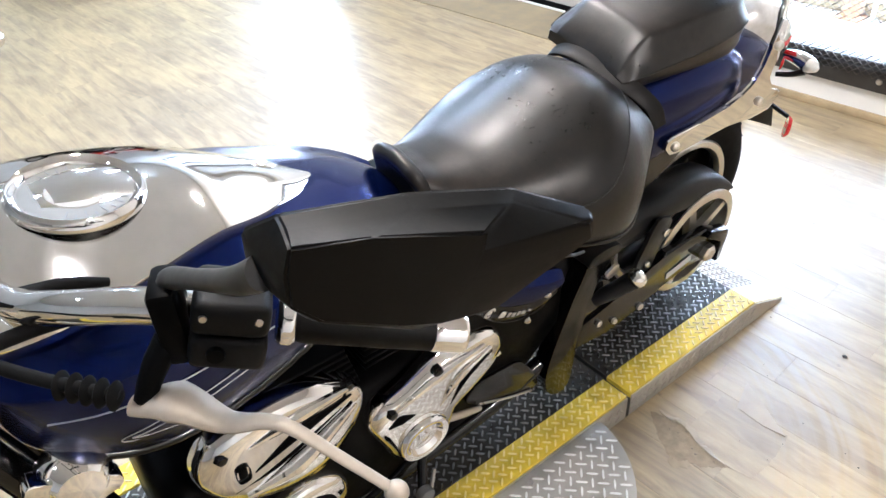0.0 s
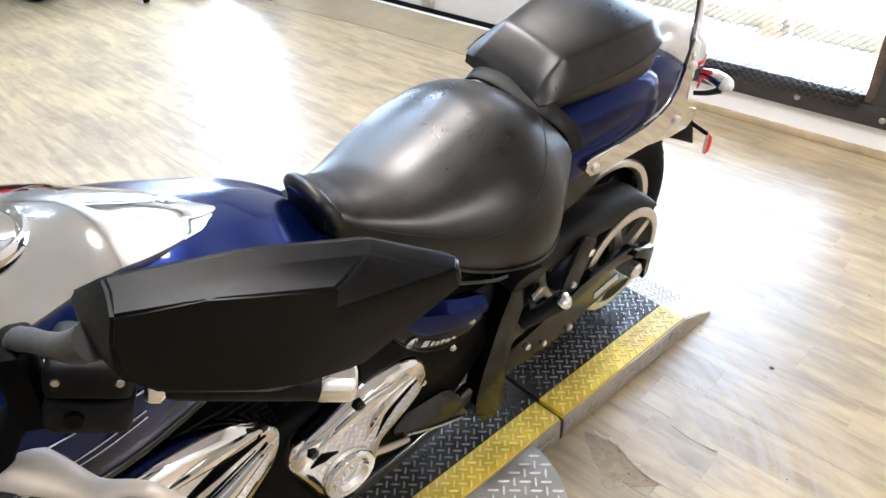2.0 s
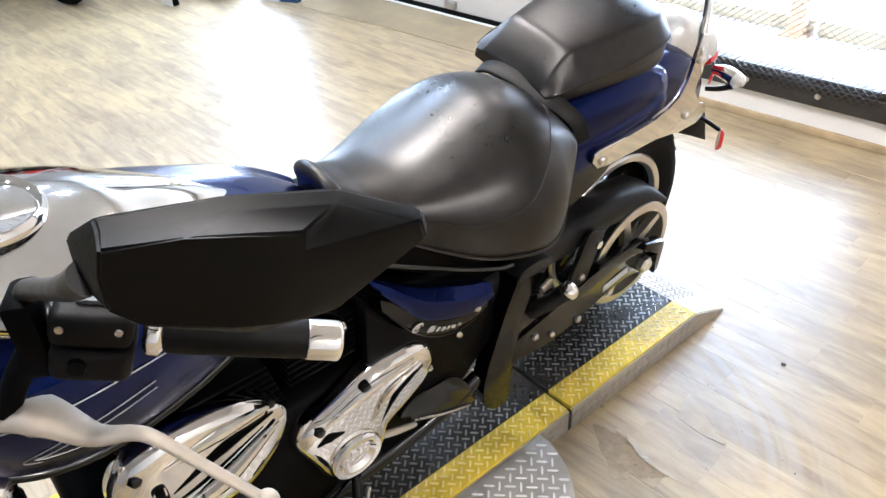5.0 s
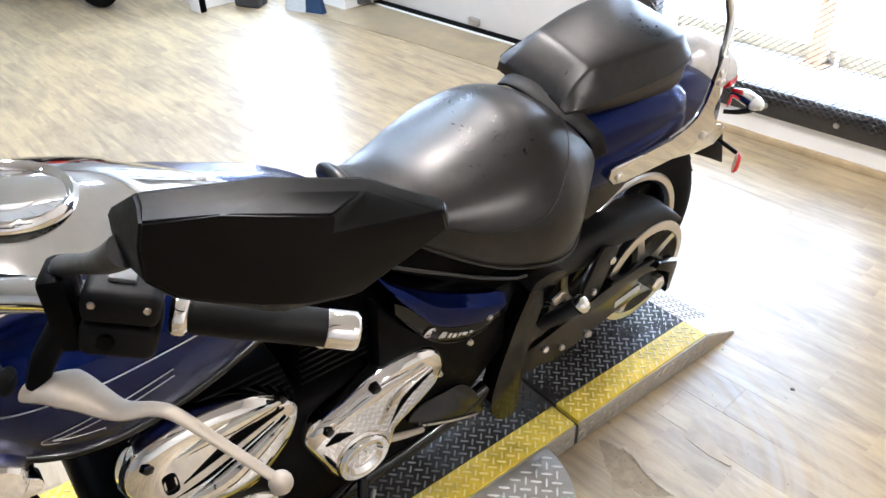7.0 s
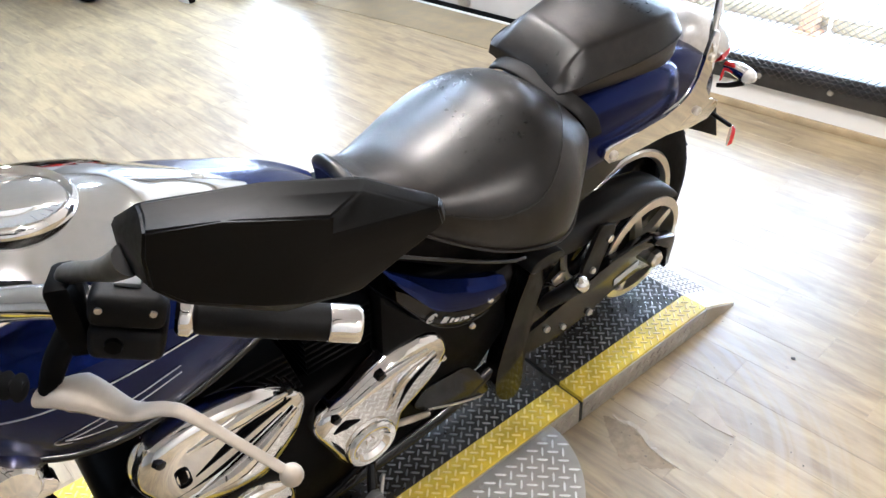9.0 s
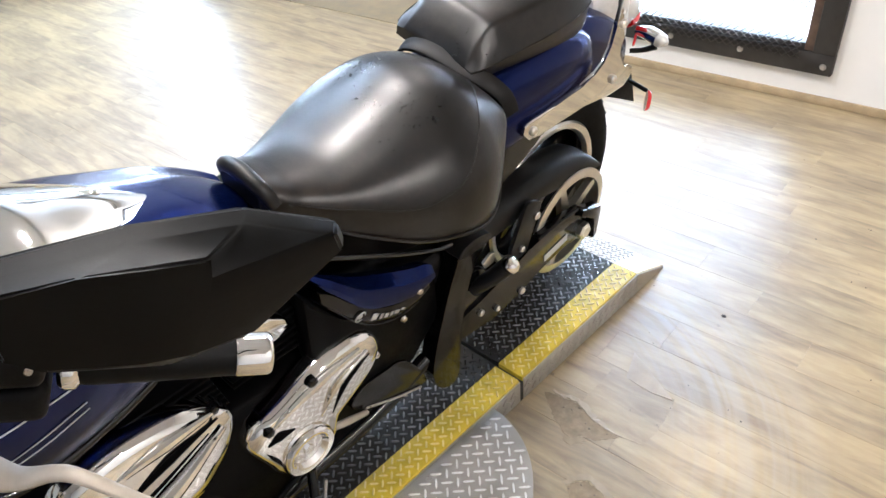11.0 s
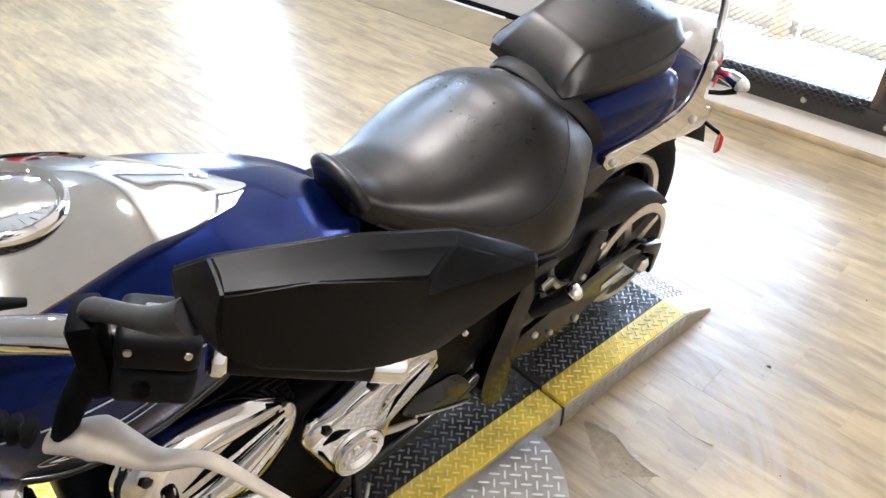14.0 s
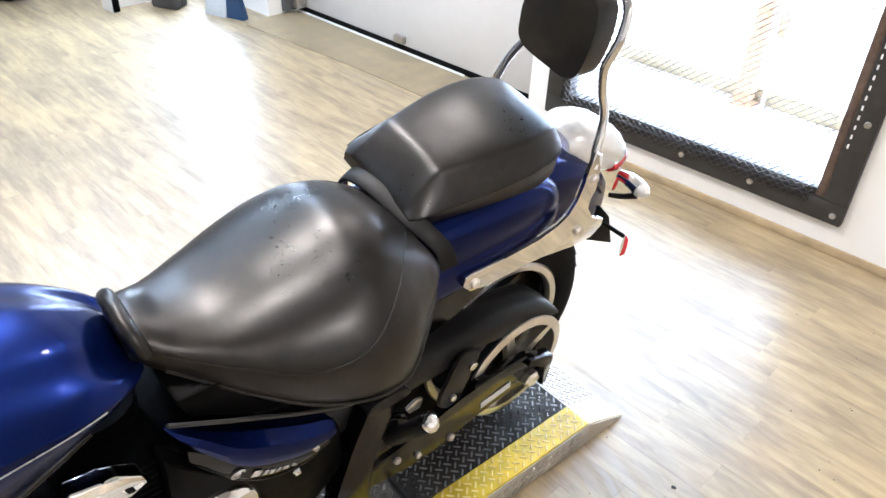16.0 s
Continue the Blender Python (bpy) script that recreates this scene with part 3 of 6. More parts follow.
def deck(y0, y1, slope_to=None):
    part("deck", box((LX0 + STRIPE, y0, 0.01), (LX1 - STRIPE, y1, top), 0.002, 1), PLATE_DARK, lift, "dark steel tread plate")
    for x0, x1 in ((LX1 - STRIPE, LX1), (LX0, LX0 + STRIPE)):
        part("edge_stripe", box((x0 + 0.0005, y0, 0.012), (x1 - 0.004, y1, top + 0.0005), 0.003, 2), YELLOW, lift, "worn yellow painted edge")
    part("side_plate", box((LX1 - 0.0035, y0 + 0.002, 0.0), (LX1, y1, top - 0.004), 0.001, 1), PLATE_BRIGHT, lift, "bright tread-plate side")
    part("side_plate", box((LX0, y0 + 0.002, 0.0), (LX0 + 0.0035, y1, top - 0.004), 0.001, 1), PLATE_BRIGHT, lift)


deck(LYF, LYG - 0.006)
deck(LYG + 0.006, LYB)
part("joint_strip", box((LX0 + 0.004, LYG - 0.0055, 0.0), (LX1 - 0.001, LYG + 0.0055, top - 0.012)), GAPBLACK, lift)
for x0, x1, mt in ((LX0 + STRIPE, LX1 - STRIPE, PLATE_BRIGHT), (LX1 - STRIPE + 0.0005, LX1 - 0.004, WORNYELLOW), (LX0 + 0.004, LX0 + STRIPE - 0.0005, WORNYELLOW)):
    part("end_ramp", loft([[(x0, LYB, 0.004), (x0, LYB, top), (x0, LYE, 0.010), (x0, LYE, 0.004)], [(x1, LYB, 0.004), (x1, LYB, top), (x1, LYE, 0.010), (x1, LYE, 0.004)]]), mt, lift, smooth=20)
part("side_plate", loft([[(x, LYB, 0.0), (x, LYB, top - 0.004), (x, LYE - 0.004, 0.008), (x, LYE, 0.0)] for x in (LX1 - 0.0035, LX1)]), PLATE_BRIGHT, lift, smooth=20)
T = Matrix.Translation
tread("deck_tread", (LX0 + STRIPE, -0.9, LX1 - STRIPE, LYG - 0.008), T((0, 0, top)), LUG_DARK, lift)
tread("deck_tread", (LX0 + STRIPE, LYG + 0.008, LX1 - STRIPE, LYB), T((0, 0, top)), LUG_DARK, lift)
tread("stripe_tread", (LX1 - STRIPE + 0.002, -0.9, LX1 - 0.006, LYG - 0.008), T((0, 0, top + 0.0005)), LUG_YELLOW, lift)
tread("stripe_tread", (LX1 - STRIPE + 0.002, LYG + 0.008, LX1 - 0.006, LYB), T((0, 0, top + 0.0005)), LUG_YELLOW, lift)
tread("stripe_tread", (LX0 + 0.006, -0.9, LX0 + STRIPE - 0.002, LYG - 0.008), T((0, 0, top + 0.0005)), LUG_YELLOW, lift)
fall = math.atan2(top - 0.010, LYE - LYB)
tread("ramp_tread", (LX0 + STRIPE, 0.0, LX1 - STRIPE, (LYE - LYB) / math.cos(fall) - 0.01), T((0, LYB, top)) @ Matrix.Rotation(-fall, 4, "X"), PLATE_BRIGHT, lift)
tread("side_tread", (LYG + 0.01, 0.004, LYB, top - 0.008), T((LX1, 0, 0)) @ Matrix(((0, 0, 1, 0), (1, 0, 0, 0), (0, 1, 0, 0), (0, 0, 0, 1))), PLATE_BRIGHT, lift, 0.021, length=0.024)
tread("side_tread", (-0.9, 0.004, LYG - 0.01, top - 0.008), T((LX1, 0, 0)) @ Matrix(((0, 0, 1, 0), (1, 0, 0, 0), (0, 1, 0, 0), (0, 0, 0, 1))), PLATE_BRIGHT, lift, 0.021, length=0.024)

# half-round stand plate bolted to the lift's side
SPX, SPY, SPR = LX1 + 0.001, 0.165, 0.345
arc = [(SPX, SPY - SPR)] + [(SPX + 0.285 * math.sin(a), SPY - SPR * math.cos(a)) for a in (math.pi * k / 40 for k in range(1, 40))] + [(SPX, SPY + SPR)]
stand_plate = part("stand_plate", slab(arc, top - 0.012, top - 0.004, "z", 0.0015), PLATE_BRIGHT, lift, "half-round bright tread-plate stand rest")
tread("plate_tread", (SPX + 0.005, SPY - SPR, SPX + 0.285, SPY + SPR), T((0, 0, top - 0.004)), LUG_BRIGHT, stand_plate, 0.024, keep=lambda x, y: ((x - SPX) / 0.285) ** 2 + ((y - SPY) / SPR) ** 2 < 0.93, length=0.028)
for sy in (SPY + 0.30, SPY + 0.10, SPY - 0.15):
    part("screw", moved(turned([(0.0005, 0.003), (0.006, 0.0025), (0.007, 0.0), (0.0005, 0.0)], 12, "z"), T((SPX + 0.022, sy, top - 0.004))), SATIN, stand_plate)
for k in range(3):
    part("leg", box((SPX + 0.05, SPY - 0.2 + 0.2 * k, 0.0), (SPX + 0.07, SPY - 0.18 + 0.2 * k, top - 0.012), 0.001, 1), PLATE_BRIGHT, stand_plate)


# ---- the motorcycle ----
bike = thing("motorcycle", "dark blue cruiser motorcycle with chrome and black leather seats", "motorcycle", BIKE)


def mirrored(bm):
    return moved(bm, Matrix.Diagonal((-1, 1, 1, 1)))


# the machine leans on its side stand; AX is its centre plane
LEAN = T((0, 0, 0.75)) @ Matrix.Rotation(0.12, 4, "Y") @ T((0, 0, -0.75))
AX = -0.032


def upright(name, bm, material, parent, label="", smooth=40):
    """A part given in the machine's own upright axes, leaned over with it."""
    return part(name, moved(bm, LEAN), material, parent, label, smooth)


# rear wheel and drive
WY, WZ, WR = 0.925, 0.318, 0.318
HUB = T((AX, WY, WZ))
PULLEY = T((0, 0.925, 0.285))
GUARDPLASTIC = surface("guard_plastic", (0.006, 0.006, 0.0063), 0.38, 0, 0.15, 120, 0.1, 0.08, spec=0.25)
wheel = upright("rear_wheel", moved(turned([(0.0005, -0.10), (0.035, -0.10), (0.042, -0.03), (0.042, 0.03), (0.035, 0.10), (0.0005, 0.10)], 20), HUB), SATIN, bike)
tprof = [(0.198, -0.070), (0.222, -0.082), (0.250, -0.086), (0.276, -0.080), (0.298, -0.062), (0.312, -0.034), (WR, 0), (0.312, 0.034), (0.298, 0.062), (0.276, 0.080), (0.250, 0.086), (0.222, 0.082), (0.198, 0.070), (0.19, 0)]
tyre = upright("tyre", moved(ring_of(tprof, 72), HUB), RUBBER, wheel, "worn black rear tyre")
for k in range(36):
    a = 2 * math.pi * k / 36
    for sx in (1, -1):
        upright("tread_groove", moved(tube([(sx * 0.014, 0, 0.3165), (sx * 0.040, 0.012, 0.3100), (sx * 0.064, 0.030, 0.2965)], 0.0022, 3, 5), HUB @ Matrix.Rotation(a, 4, "X")), GAPBLACK, tyre)
upright("rim", moved(ring_of([(0.205, -0.082), (0.211, -0.074), (0.200, -0.066), (0.200, 0.066), (0.211, 0.074), (0.205, 0.082), (0.190, 0.079), (0.184, 0.066), (0.184, -0.066), (0.190, -0.079)], 72), HUB), ALUMINIUM, wheel, "polished alloy rim edge")
upright("rim_barrel", moved(ring_of([(0.183, -0.066), (0.183, 0.066), (0.172, 0.05), (0.170, -0.05)], 60), HUB), GLOSSBLACK, wheel, "black rim barrel")
for k in range(5):
    a = 2 * math.pi * k / 5 + 0.5
    upright("spoke", moved(box((-0.020, 0.03, -0.026), (0.020, 0.176, 0.026), 0.010), HUB @ Matrix.Rotation(a, 4, "X")), GLOSSBLACK, wheel)
pulley = upright("belt_pulley", moved(ring_of([(0.127, 0.098), (0.142, 0.098), (0.150, 0.102), (0.150, 0.106), (0.144, 0.109), (0.144, 0.124), (0.150, 0.127), (0.150, 0.131), (0.144, 0.134), (0.127, 0.134)], 72), PULLEY), ALUMINIUM, bike, "machined alloy drive pulley")
for k in range(5):
    a = 2 * math.pi * k / 5 + 0.62
    upright("pulley_spoke", moved(loft([[(x, 0.02, -0.016), (x, 0.13, -0.010), (x, 0.13, 0.010), (x, 0.02, 0.016)] for x in (0.108, 0.126)]), PULLEY @ Matrix.Rotation(a, 4, "X")), ALUMINIUM, pulley, smooth=20)
upright("pulley_web", moved(turned([(0.0005, 0.088), (0.128, 0.088), (0.128, 0.096), (0.0005, 0.096)], 48), PULLEY), GLOSSBLACK, pulley, "black inner web")
upright("drive_belt", moved(ring_of([(0.1445, 0.110), (0.1485, 0.110), (0.1485, 0.1235), (0.1445, 0.1235)], 72), PULLEY), RUBBER, pulley)
guard_rows = [
    # y, top, lower edge, inner face
    (0.40, 0.470, 0.405, 0.05), (0.58, 0.476, 0.418, 0.045), (0.68, 0.478, 0.416, 0.04), (0.77, 0.480, 0.430, 0.035), (0.84, 0.480, 0.424, 0.03), (0.92, 0.472, 0.410, 0.03), (0.985, 0.455, 0.403, 0.035), (1.025, 0.428, 0.399, 0.05), (1.045, 0.408, 0.397, 0.07)]


def guard_ring(v):
    zt, zl, xi = v
    h = zt - zl
    return [(xi, zl), (xi, zt - 0.12 * h), (xi + 0.02, zt), (0.095, zt - 0.02 * h), (0.112, zt - 0.12 * h), (0.1225, zt - 0.34 * h), (0.127, zt - 0.62 * h), (0.128, zl + 0.08 * h), (0.126, zl), (0.118, zl + 0.002)]


upright("belt_guard", body(guard_rows, guard_ring, 44), GUARDPLASTIC, bike, "matt black belt guard")
strip_pts = [(0.768, 0.440), (0.748, 0.462), (0.712, 0.468), (0.690, 0.415), (0.668, 0.345), (0.690, 0.318), (0.727, 0.306), (0.742, 0.372)]
upright("guard_bracket", slab(round_outline(strip_pts, 3), 0.138, 0.148, "x", 0.003), GUARDPLASTIC, bike, "black bracket between guard and swing arm")
arm_pts = [(0.995, 0.308), (0.935, 0.337), (0.856, 0.341), (0.77, 0.340), (0.735, 0.322), (0.659, 0.306), (0.588, 0.281), (0.46, 0.268), (0.42, 0.215), (0.498, 0.200), (0.605, 0.184), (0.684, 0.186), (0.801, 0.225), (0.894, 0.245), (0.954, 0.225), (1.002, 0.260)]
arm = upright("swing_arm", slab(arm_pts, 0.130, 0.155, "x", 0.006), GLOSSBLACK, bike, "black steel swing arm")
upright("adjuster_block", slab([(1.010, 0.312), (1.016, 0.292), (1.014, 0.212), (0.998, 0.204), (0.992, 0.282), (0.925, 0.318), (0.930, 0.338)], 0.140, 0.170, "x", 0.004), GLOSSBLACK, arm, "black axle adjuster plate")
upright("axle_nut", moved(turned([(0.0005, 0.0), (0.024, 0.0), (0.024, 0.014), (0.017, 0.020), (0.0005, 0.020)], 6), T((0.155, 0.952, 0.258))), ALUMINIUM, arm, "bright axle nut")
upright("data_label", moved(box((0.0, -0.046, -0.011), (0.0007, 0.046, 0.011)), T((0.1556, 0.845, 0.262)) @ Matrix.Rotation(0.17, 4, "X")), LIGHTGREY, arm, "small pale data label")
upright("swing_arm", slab(arm_pts, 2 * AX - 0.155, 2 * AX - 0.130, "x", 0.006), GLOSSBLACK, bike)
for bx, by, bz, r in ((0.148, 0.749, 0.421, 0.011), (0.148, 0.705, 0.345, 0.009), (0.155, 0.715, 0.205, 0.010), (0.155, 0.560, 0.245, 0.009), (0.155, 0.62, 0.215, 0.008)):
    upright("bolt", moved(turned([(0.0005, 0.009), (0.6 * r, 0.009), (r, 0.006), (r, 0.0), (0.0005, 0.0)], 12), T((bx, by, bz))), CHROME if r > 0.0105 else SATIN, arm)
# passenger footpeg, folded up
peg = upright("footpeg", tube([(0.150, 0.535, 0.335), (0.178, 0.556, 0.372), (0.205, 0.578, 0.412)], [0.017, 0.019, 0.0205], 5, 16), GUARDPLASTIC, bike, "folded passenger footpeg in black rubber")
upright("footpeg_tip", moved(turned([(0.0005, 0.010), (0.010, 0.009), (0.018, 0.004), (0.0215, -0.003), (0.0215, -0.010), (0.0005, -0.010)], 20, "z"), T((0.213, 0.586, 0.423)) @ pose(0, 0, 0, -25, 32, 0)), CHROME, peg, "chrome tip")
upright("peg_bracket", slab([(0.603, 0.345), (0.630, 0.360), (0.648, 0.352), (0.644, 0.325), (0.614, 0.322)], 0.112, 0.120, "x", 0.003), ALUMINIUM, peg)
upright("peg_hinge", slab(round_outline([(0.50, 0.36), (0.55, 0.385), (0.60, 0.33), (0.57, 0.25), (0.51, 0.25)], 3), 0.126, 0.150, "x", 0.006), GLOSSBLACK, peg)

# curved side bracket
LACQUER = surface("lacquered_black_steel", (0.0022, 0.0022, 0.0022), 0.12, 0, 0.2, 60, 0, 0.04, spec=0.28)
side_pts = [(0.458, 0.462), (0.470, 0.494), (0.510, 0.503), (0.546, 0.497), (0.553, 0.474), (0.515, 0.430), (0.498, 0.370), (0.489, 0.314), (0.485, 0.240), (0.483, 0.170), (0.481, 0.098), (0.455, 0.078), (0.415, 0.108), (0.395, 0.176), (0.405, 0.268), (0.422, 0.340), (0.440, 0.410)]
bracket = upright("side_bracket", slab(round_outline(side_pts, 4), 0.126, 0.166, "x", 0.017, 5), LACQUER, bike, "gloss black curved side bracket")
upright("bracket_cap", slab(round_outline([(0.462, 0.484), (0.472, 0.506), (0.512, 0.513), (0.552, 0.503), (0.556, 0.484), (0.51, 0.480)], 4), 0.110, 0.172, "x", 0.008, 3), GUARDPLASTIC, bracket, "satin black cap")

# frame, engine mass and lower parts
upright("battery_box", box((-0.15, 0.10, 0.22), (0.105, 0.52, 0.56), 0.03, 3), BLACK, bike)
upright("engine_case", box((-0.20, -0.42, 0.08), (0.130, 0.30, 0.44), 0.04, 3), BLACK, bike, "black engine case")
for k in range(7):
    z = 0.48 + 0.016 * k
    upright("cooling_fin", box((-0.15, -0.32, z), (0.128, -0.06 - 0.004 * k, z + 0.006), 0.002, 1), BLACK, bike)
    upright("cooling_fin", box((-0.15, -0.04, z), (0.112, 0.12, z + 0.006), 0.002, 1), BLACK, bike)
for cy, r in ((-0.19, 0.085), (0.05, 0.075)):
    upright("cylinder", moved(turned([(0.0005, 0), (r, 0), (r, 0.2), (0.0005, 0.2)], 24, "z"), T((AX, cy, 0.42))), BLACK, bike)
# folded footboard bracket and lower rails
plate = upright("foot_plate", slab(round_outline([(0.170, 0.262), (0.200, 0.292), (0.260, 0.292), (0.325, 0.272), (0.385, 0.165), (0.372, 0.145), (0.300, 0.170), (0.200, 0.226)], 3), 0.120, 0.152, "x", 0.006, 3), GLOSSBLACK, bike, "black foot plate bracket")
upright("plate_edge", tube([(0.153, 0.205, 0.226), (0.155, 0.290, 0.182), (0.154, 0.366, 0.148)], 0.0028, 4, 8), SATIN, plate, "bright worn edge")
upright("shift_rod", tube([(0.158, 0.10, 0.262), (0.162, 0.15, 0.246), (0.162, 0.20, 0.226)], [0.007, 0.008, 0.006], 4, 10), LEVERMETAL, bike, "bare metal shift rod")
upright("lower_rail", tube([(0.10, -0.45, 0.14), (0.12, -0.1, 0.11), (0.13, 0.22, 0.14), (0.135, 0.40, 0.20)], 0.020), GLOSSBLACK, bike)

# chrome engine covers


def domed(outline, x0, x1, inset=0.012):
    """A cover with a rounded rim: the outline stepped in towards its outer face."""
    c = sum((Vector(p) for p in outline), Vector((0, 0))) / len(outline)

    def ring(x, k):
        return [(x, *(c + (Vector(p) - c) * k)) for p in outline]

    r = max((Vector(p) - c).length for p in outline)
    d = inset / r
    return loft([ring(x0, 1), ring(x0 + (x1 - x0) * 0.5, 1), ring(x0 + (x1 - x0) * 0.8, 1 - d * 0.4), ring(x1, 1 - d * 1.2), ring(x1 + 0.002, 1 - d * 3)])


head_pts = [(-0.370, 0.498), (-0.343, 0.554), (-0.297, 0.578), (-0.230, 0.582), (-0.163, 0.568), (-0.105, 0.537), (-0.069, 0.494), (-0.081, 0.438), (-0.114, 0.390), (-0.160, 0.353), (-0.229, 0.352), (-0.301, 0.386), (-0.352, 0.440)]
head = upright("head_cover", domed(round_outline(head_pts, 5), 0.12, 0.168, 0.018), CHROME, bike, "polished chrome leaf-shaped head cover")
upright("cover_rib", tube([(0.168, -0.304, 0.416), (0.177, -0.210, 0.434), (0.174, -0.098, 0.499)], [0.005, 0.013, 0.004], 6, 8), CHROME, head)
upright("cover_rib", tube([(0.168, -0.286, 0.534), (0.174, -0.193, 0.548), (0.17, -0.110, 0.543)], [0.004, 0.010, 0.004], 6, 8), CHROME, head)
upright("cover_slot", tube([(0.169, -0.284, 0.470), (0.172, -0.192, 0.509), (0.17, -0.104, 0.525)], [0.002, 0.0075, 0.002], 6, 8), BLACK, head, "black recess")
upright("cover_slot", tube([(0.168, -0.321, 0.443), (0.1705, -0.238, 0.456), (0.17, -0.124, 0.504)], [0.001, 0.003, 0.001], 6, 8), BLACK, head)
upright("cover_notch", box((0.165, -0.314, 0.465), (0.172, -0.291, 0.505), 0.010, 3), BLACK, head)
for by, bz in ((-0.105, 0.544), (-0.327, 0.540)):
    upright("cap_nut", moved(turned([(0.0005, 0.016), (0.008, 0.014), (0.0115, 0.006), (0.0115, 0.0), (0.0005, 0.0)], 6), T((0.158, by, bz))), GLOSSBLACK, head)
prim_pts = [(-0.066, 0.381), (-0.043, 0.413), (0.014, 0.431), (0.097, 0.465), (0.174, 0.470), (0.223, 0.453), (0.249, 0.412), (0.240, 0.381), (0.223, 0.358), (0.171, 0.321), (0.127, 0.293), (0.114, 0.241), (0.080, 0.203), (0.026, 0.204), (-0.016, 0.236), (-0.035, 0.286), (-0.059, 0.343)]
prim = upright("drive_cover", domed(round_outline(prim_pts, 2), 0.125, 0.168, 0.014), CHROME, bike, "polished chrome front pulley cover")
upright("round_boss", moved(turned([(0.0005, 0.006), (0.012, 0.005), (0.014, 0.001), (0.040, 0.003), (0.049, 0.011), (0.054, 0.014), (0.064, 0.014), (0.069, 0.009), (0.070, -0.006), (0.0005, -0.006)], 40), T((0.168, 0.045, 0.273)) @ Matrix.Diagonal((1, 0.84, 0.80, 1))), CHROME, prim, "round dished chrome boss")
upright("cover_slot", tube([(0.1695, 0.111, 0.321), (0.171, 0.142, 0.372), (0.171, 0.173, 0.395), (0.17, 0.211, 0.411)], [0.001, 0.0045, 0.004, 0.001], 6, 8), BLACK, prim, "black groove")
upright("cover_slot", tube([(0.1695, -0.033, 0.363), (0.171, -0.007, 0.369), (0.17, 0.025, 0.359)], [0.002, 0.008, 0.002], 6, 8), BLACK, prim)
upright("cover_rib", tube([(0.168, -0.025, 0.396), (0.173, 0.073, 0.434), (0.171, 0.187, 0.444)], [0.004, 0.010, 0.004], 6, 8), CHROME, prim)
upright("cover_rib", tube([(0.168, 0.085, 0.337), (0.173, 0.128, 0.397), (0.171, 0.205, 0.426)], [0.003, 0.008, 0.003], 6, 8), CHROME, prim)
for by, bz in ((-0.025, 0.400), (0.077, 0.446)):
    upright("cap_nut", moved(turned([(0.0005, 0.018), (0.009, 0.016), (0.0125, 0.006), (0.0125, 0.0), (0.0005, 0.0)], 6), T((0.160, by, bz))), GLOSSBLACK, prim)
oval_pts = [(-0.313, 0.257), (-0.273, 0.295), (-0.197, 0.315), (-0.137, 0.287), (-0.114, 0.240), (-0.129, 0.193), (-0.183, 0.169), (-0.252, 0.165), (-0.301, 0.202)]
oval = upright("clutch_cover", domed(round_outline(oval_pts, 5), 0.125, 0.160, 0.012), CHROME, bike, "oval chrome engine cover")
upright("cover_inset", moved(domed(round_outline(oval_pts, 5), 0.150, 0.163, 0.01), T((0, 0.30 * sum(q[0] for q in oval_pts) / len(oval_pts), 0.30 * sum(q[1] for q in oval_pts) / len(oval_pts))) @ Matrix.Diagonal((1, 0.70, 0.70, 1))), BLACK, oval, "black inset")
upright("intake_cover", slab([(-0.03, 0.622), (0.018, 0.612), (0.042, 0.606), (0.074, 0.584), (0.083, 0.560), (0.050, 0.552), (0.022, 0.545), (-0.005, 0.575), (-0.035, 0.590)], 0.095, 0.128, "x", 0.007, 3), CHROME, bike, "polished chrome intake cover")
upright("gear_linkage", tube([(0.15, 0.06, 0.20), (0.160, -0.05, 0.17), (0.160, -0.2, 0.14)], 0.007), BLACK, bike)
# side stand, down on its plate
stand = part("side_stand", tube([(0.100, 0.045, 0.18), (0.128, 0.022, 0.128), (0.152, 0.000, 0.060), (0.178, -0.022, 0.004)], [0.010, 0.011, 0.009, 0.009], 5, 12), GLOSSBLACK, bike, "black side stand, folded out")
part("stand_foot", box((0.170, -0.050, -0.004), (0.215, 0.004, 0.004), 0.003), GLOSSBLACK, stand)
part("stand_lug", moved(turned([(0.008, -0.008), (0.017, -0.008), (0.019, -0.004), (0.019, 0.006), (0.017, 0.010), (0.008, 0.010)], 20), T((0.140, 0.018, 0.128))), GREYPLASTIC, stand, "grey pivot lug")
part("stand_spring", tube([(0.118, 0.060, 0.150), (0.136, 0.030, 0.095), (0.150, 0.010, 0.055)], 0.0045, 4, 8), SATIN, stand, "thin return spring")

# side cover, its dark lower trim and badge
cover_rows = [
    # y, then x and z of the top edge, the crease and the lower edge
    (0.118, 0.118, 0.660, 0.120, 0.656, 0.118, 0.650), (0.130, 0.121, 0.646, 0.128, 0.642, 0.128, 0.628), (0.16, 0.125, 0.622, 0.141, 0.618, 0.145, 0.588), (0.22, 0.130, 0.580, 0.157, 0.563, 0.158, 0.517), (0.29, 0.138, 0.546, 0.163, 0.526, 0.163, 0.480),
    (0.345, 0.148, 0.526, 0.166, 0.506, 0.165, 0.467), (0.38, 0.154, 0.518, 0.168, 0.498, 0.165, 0.470), (0.394, 0.157, 0.510, 0.166, 0.495, 0.163, 0.478)]


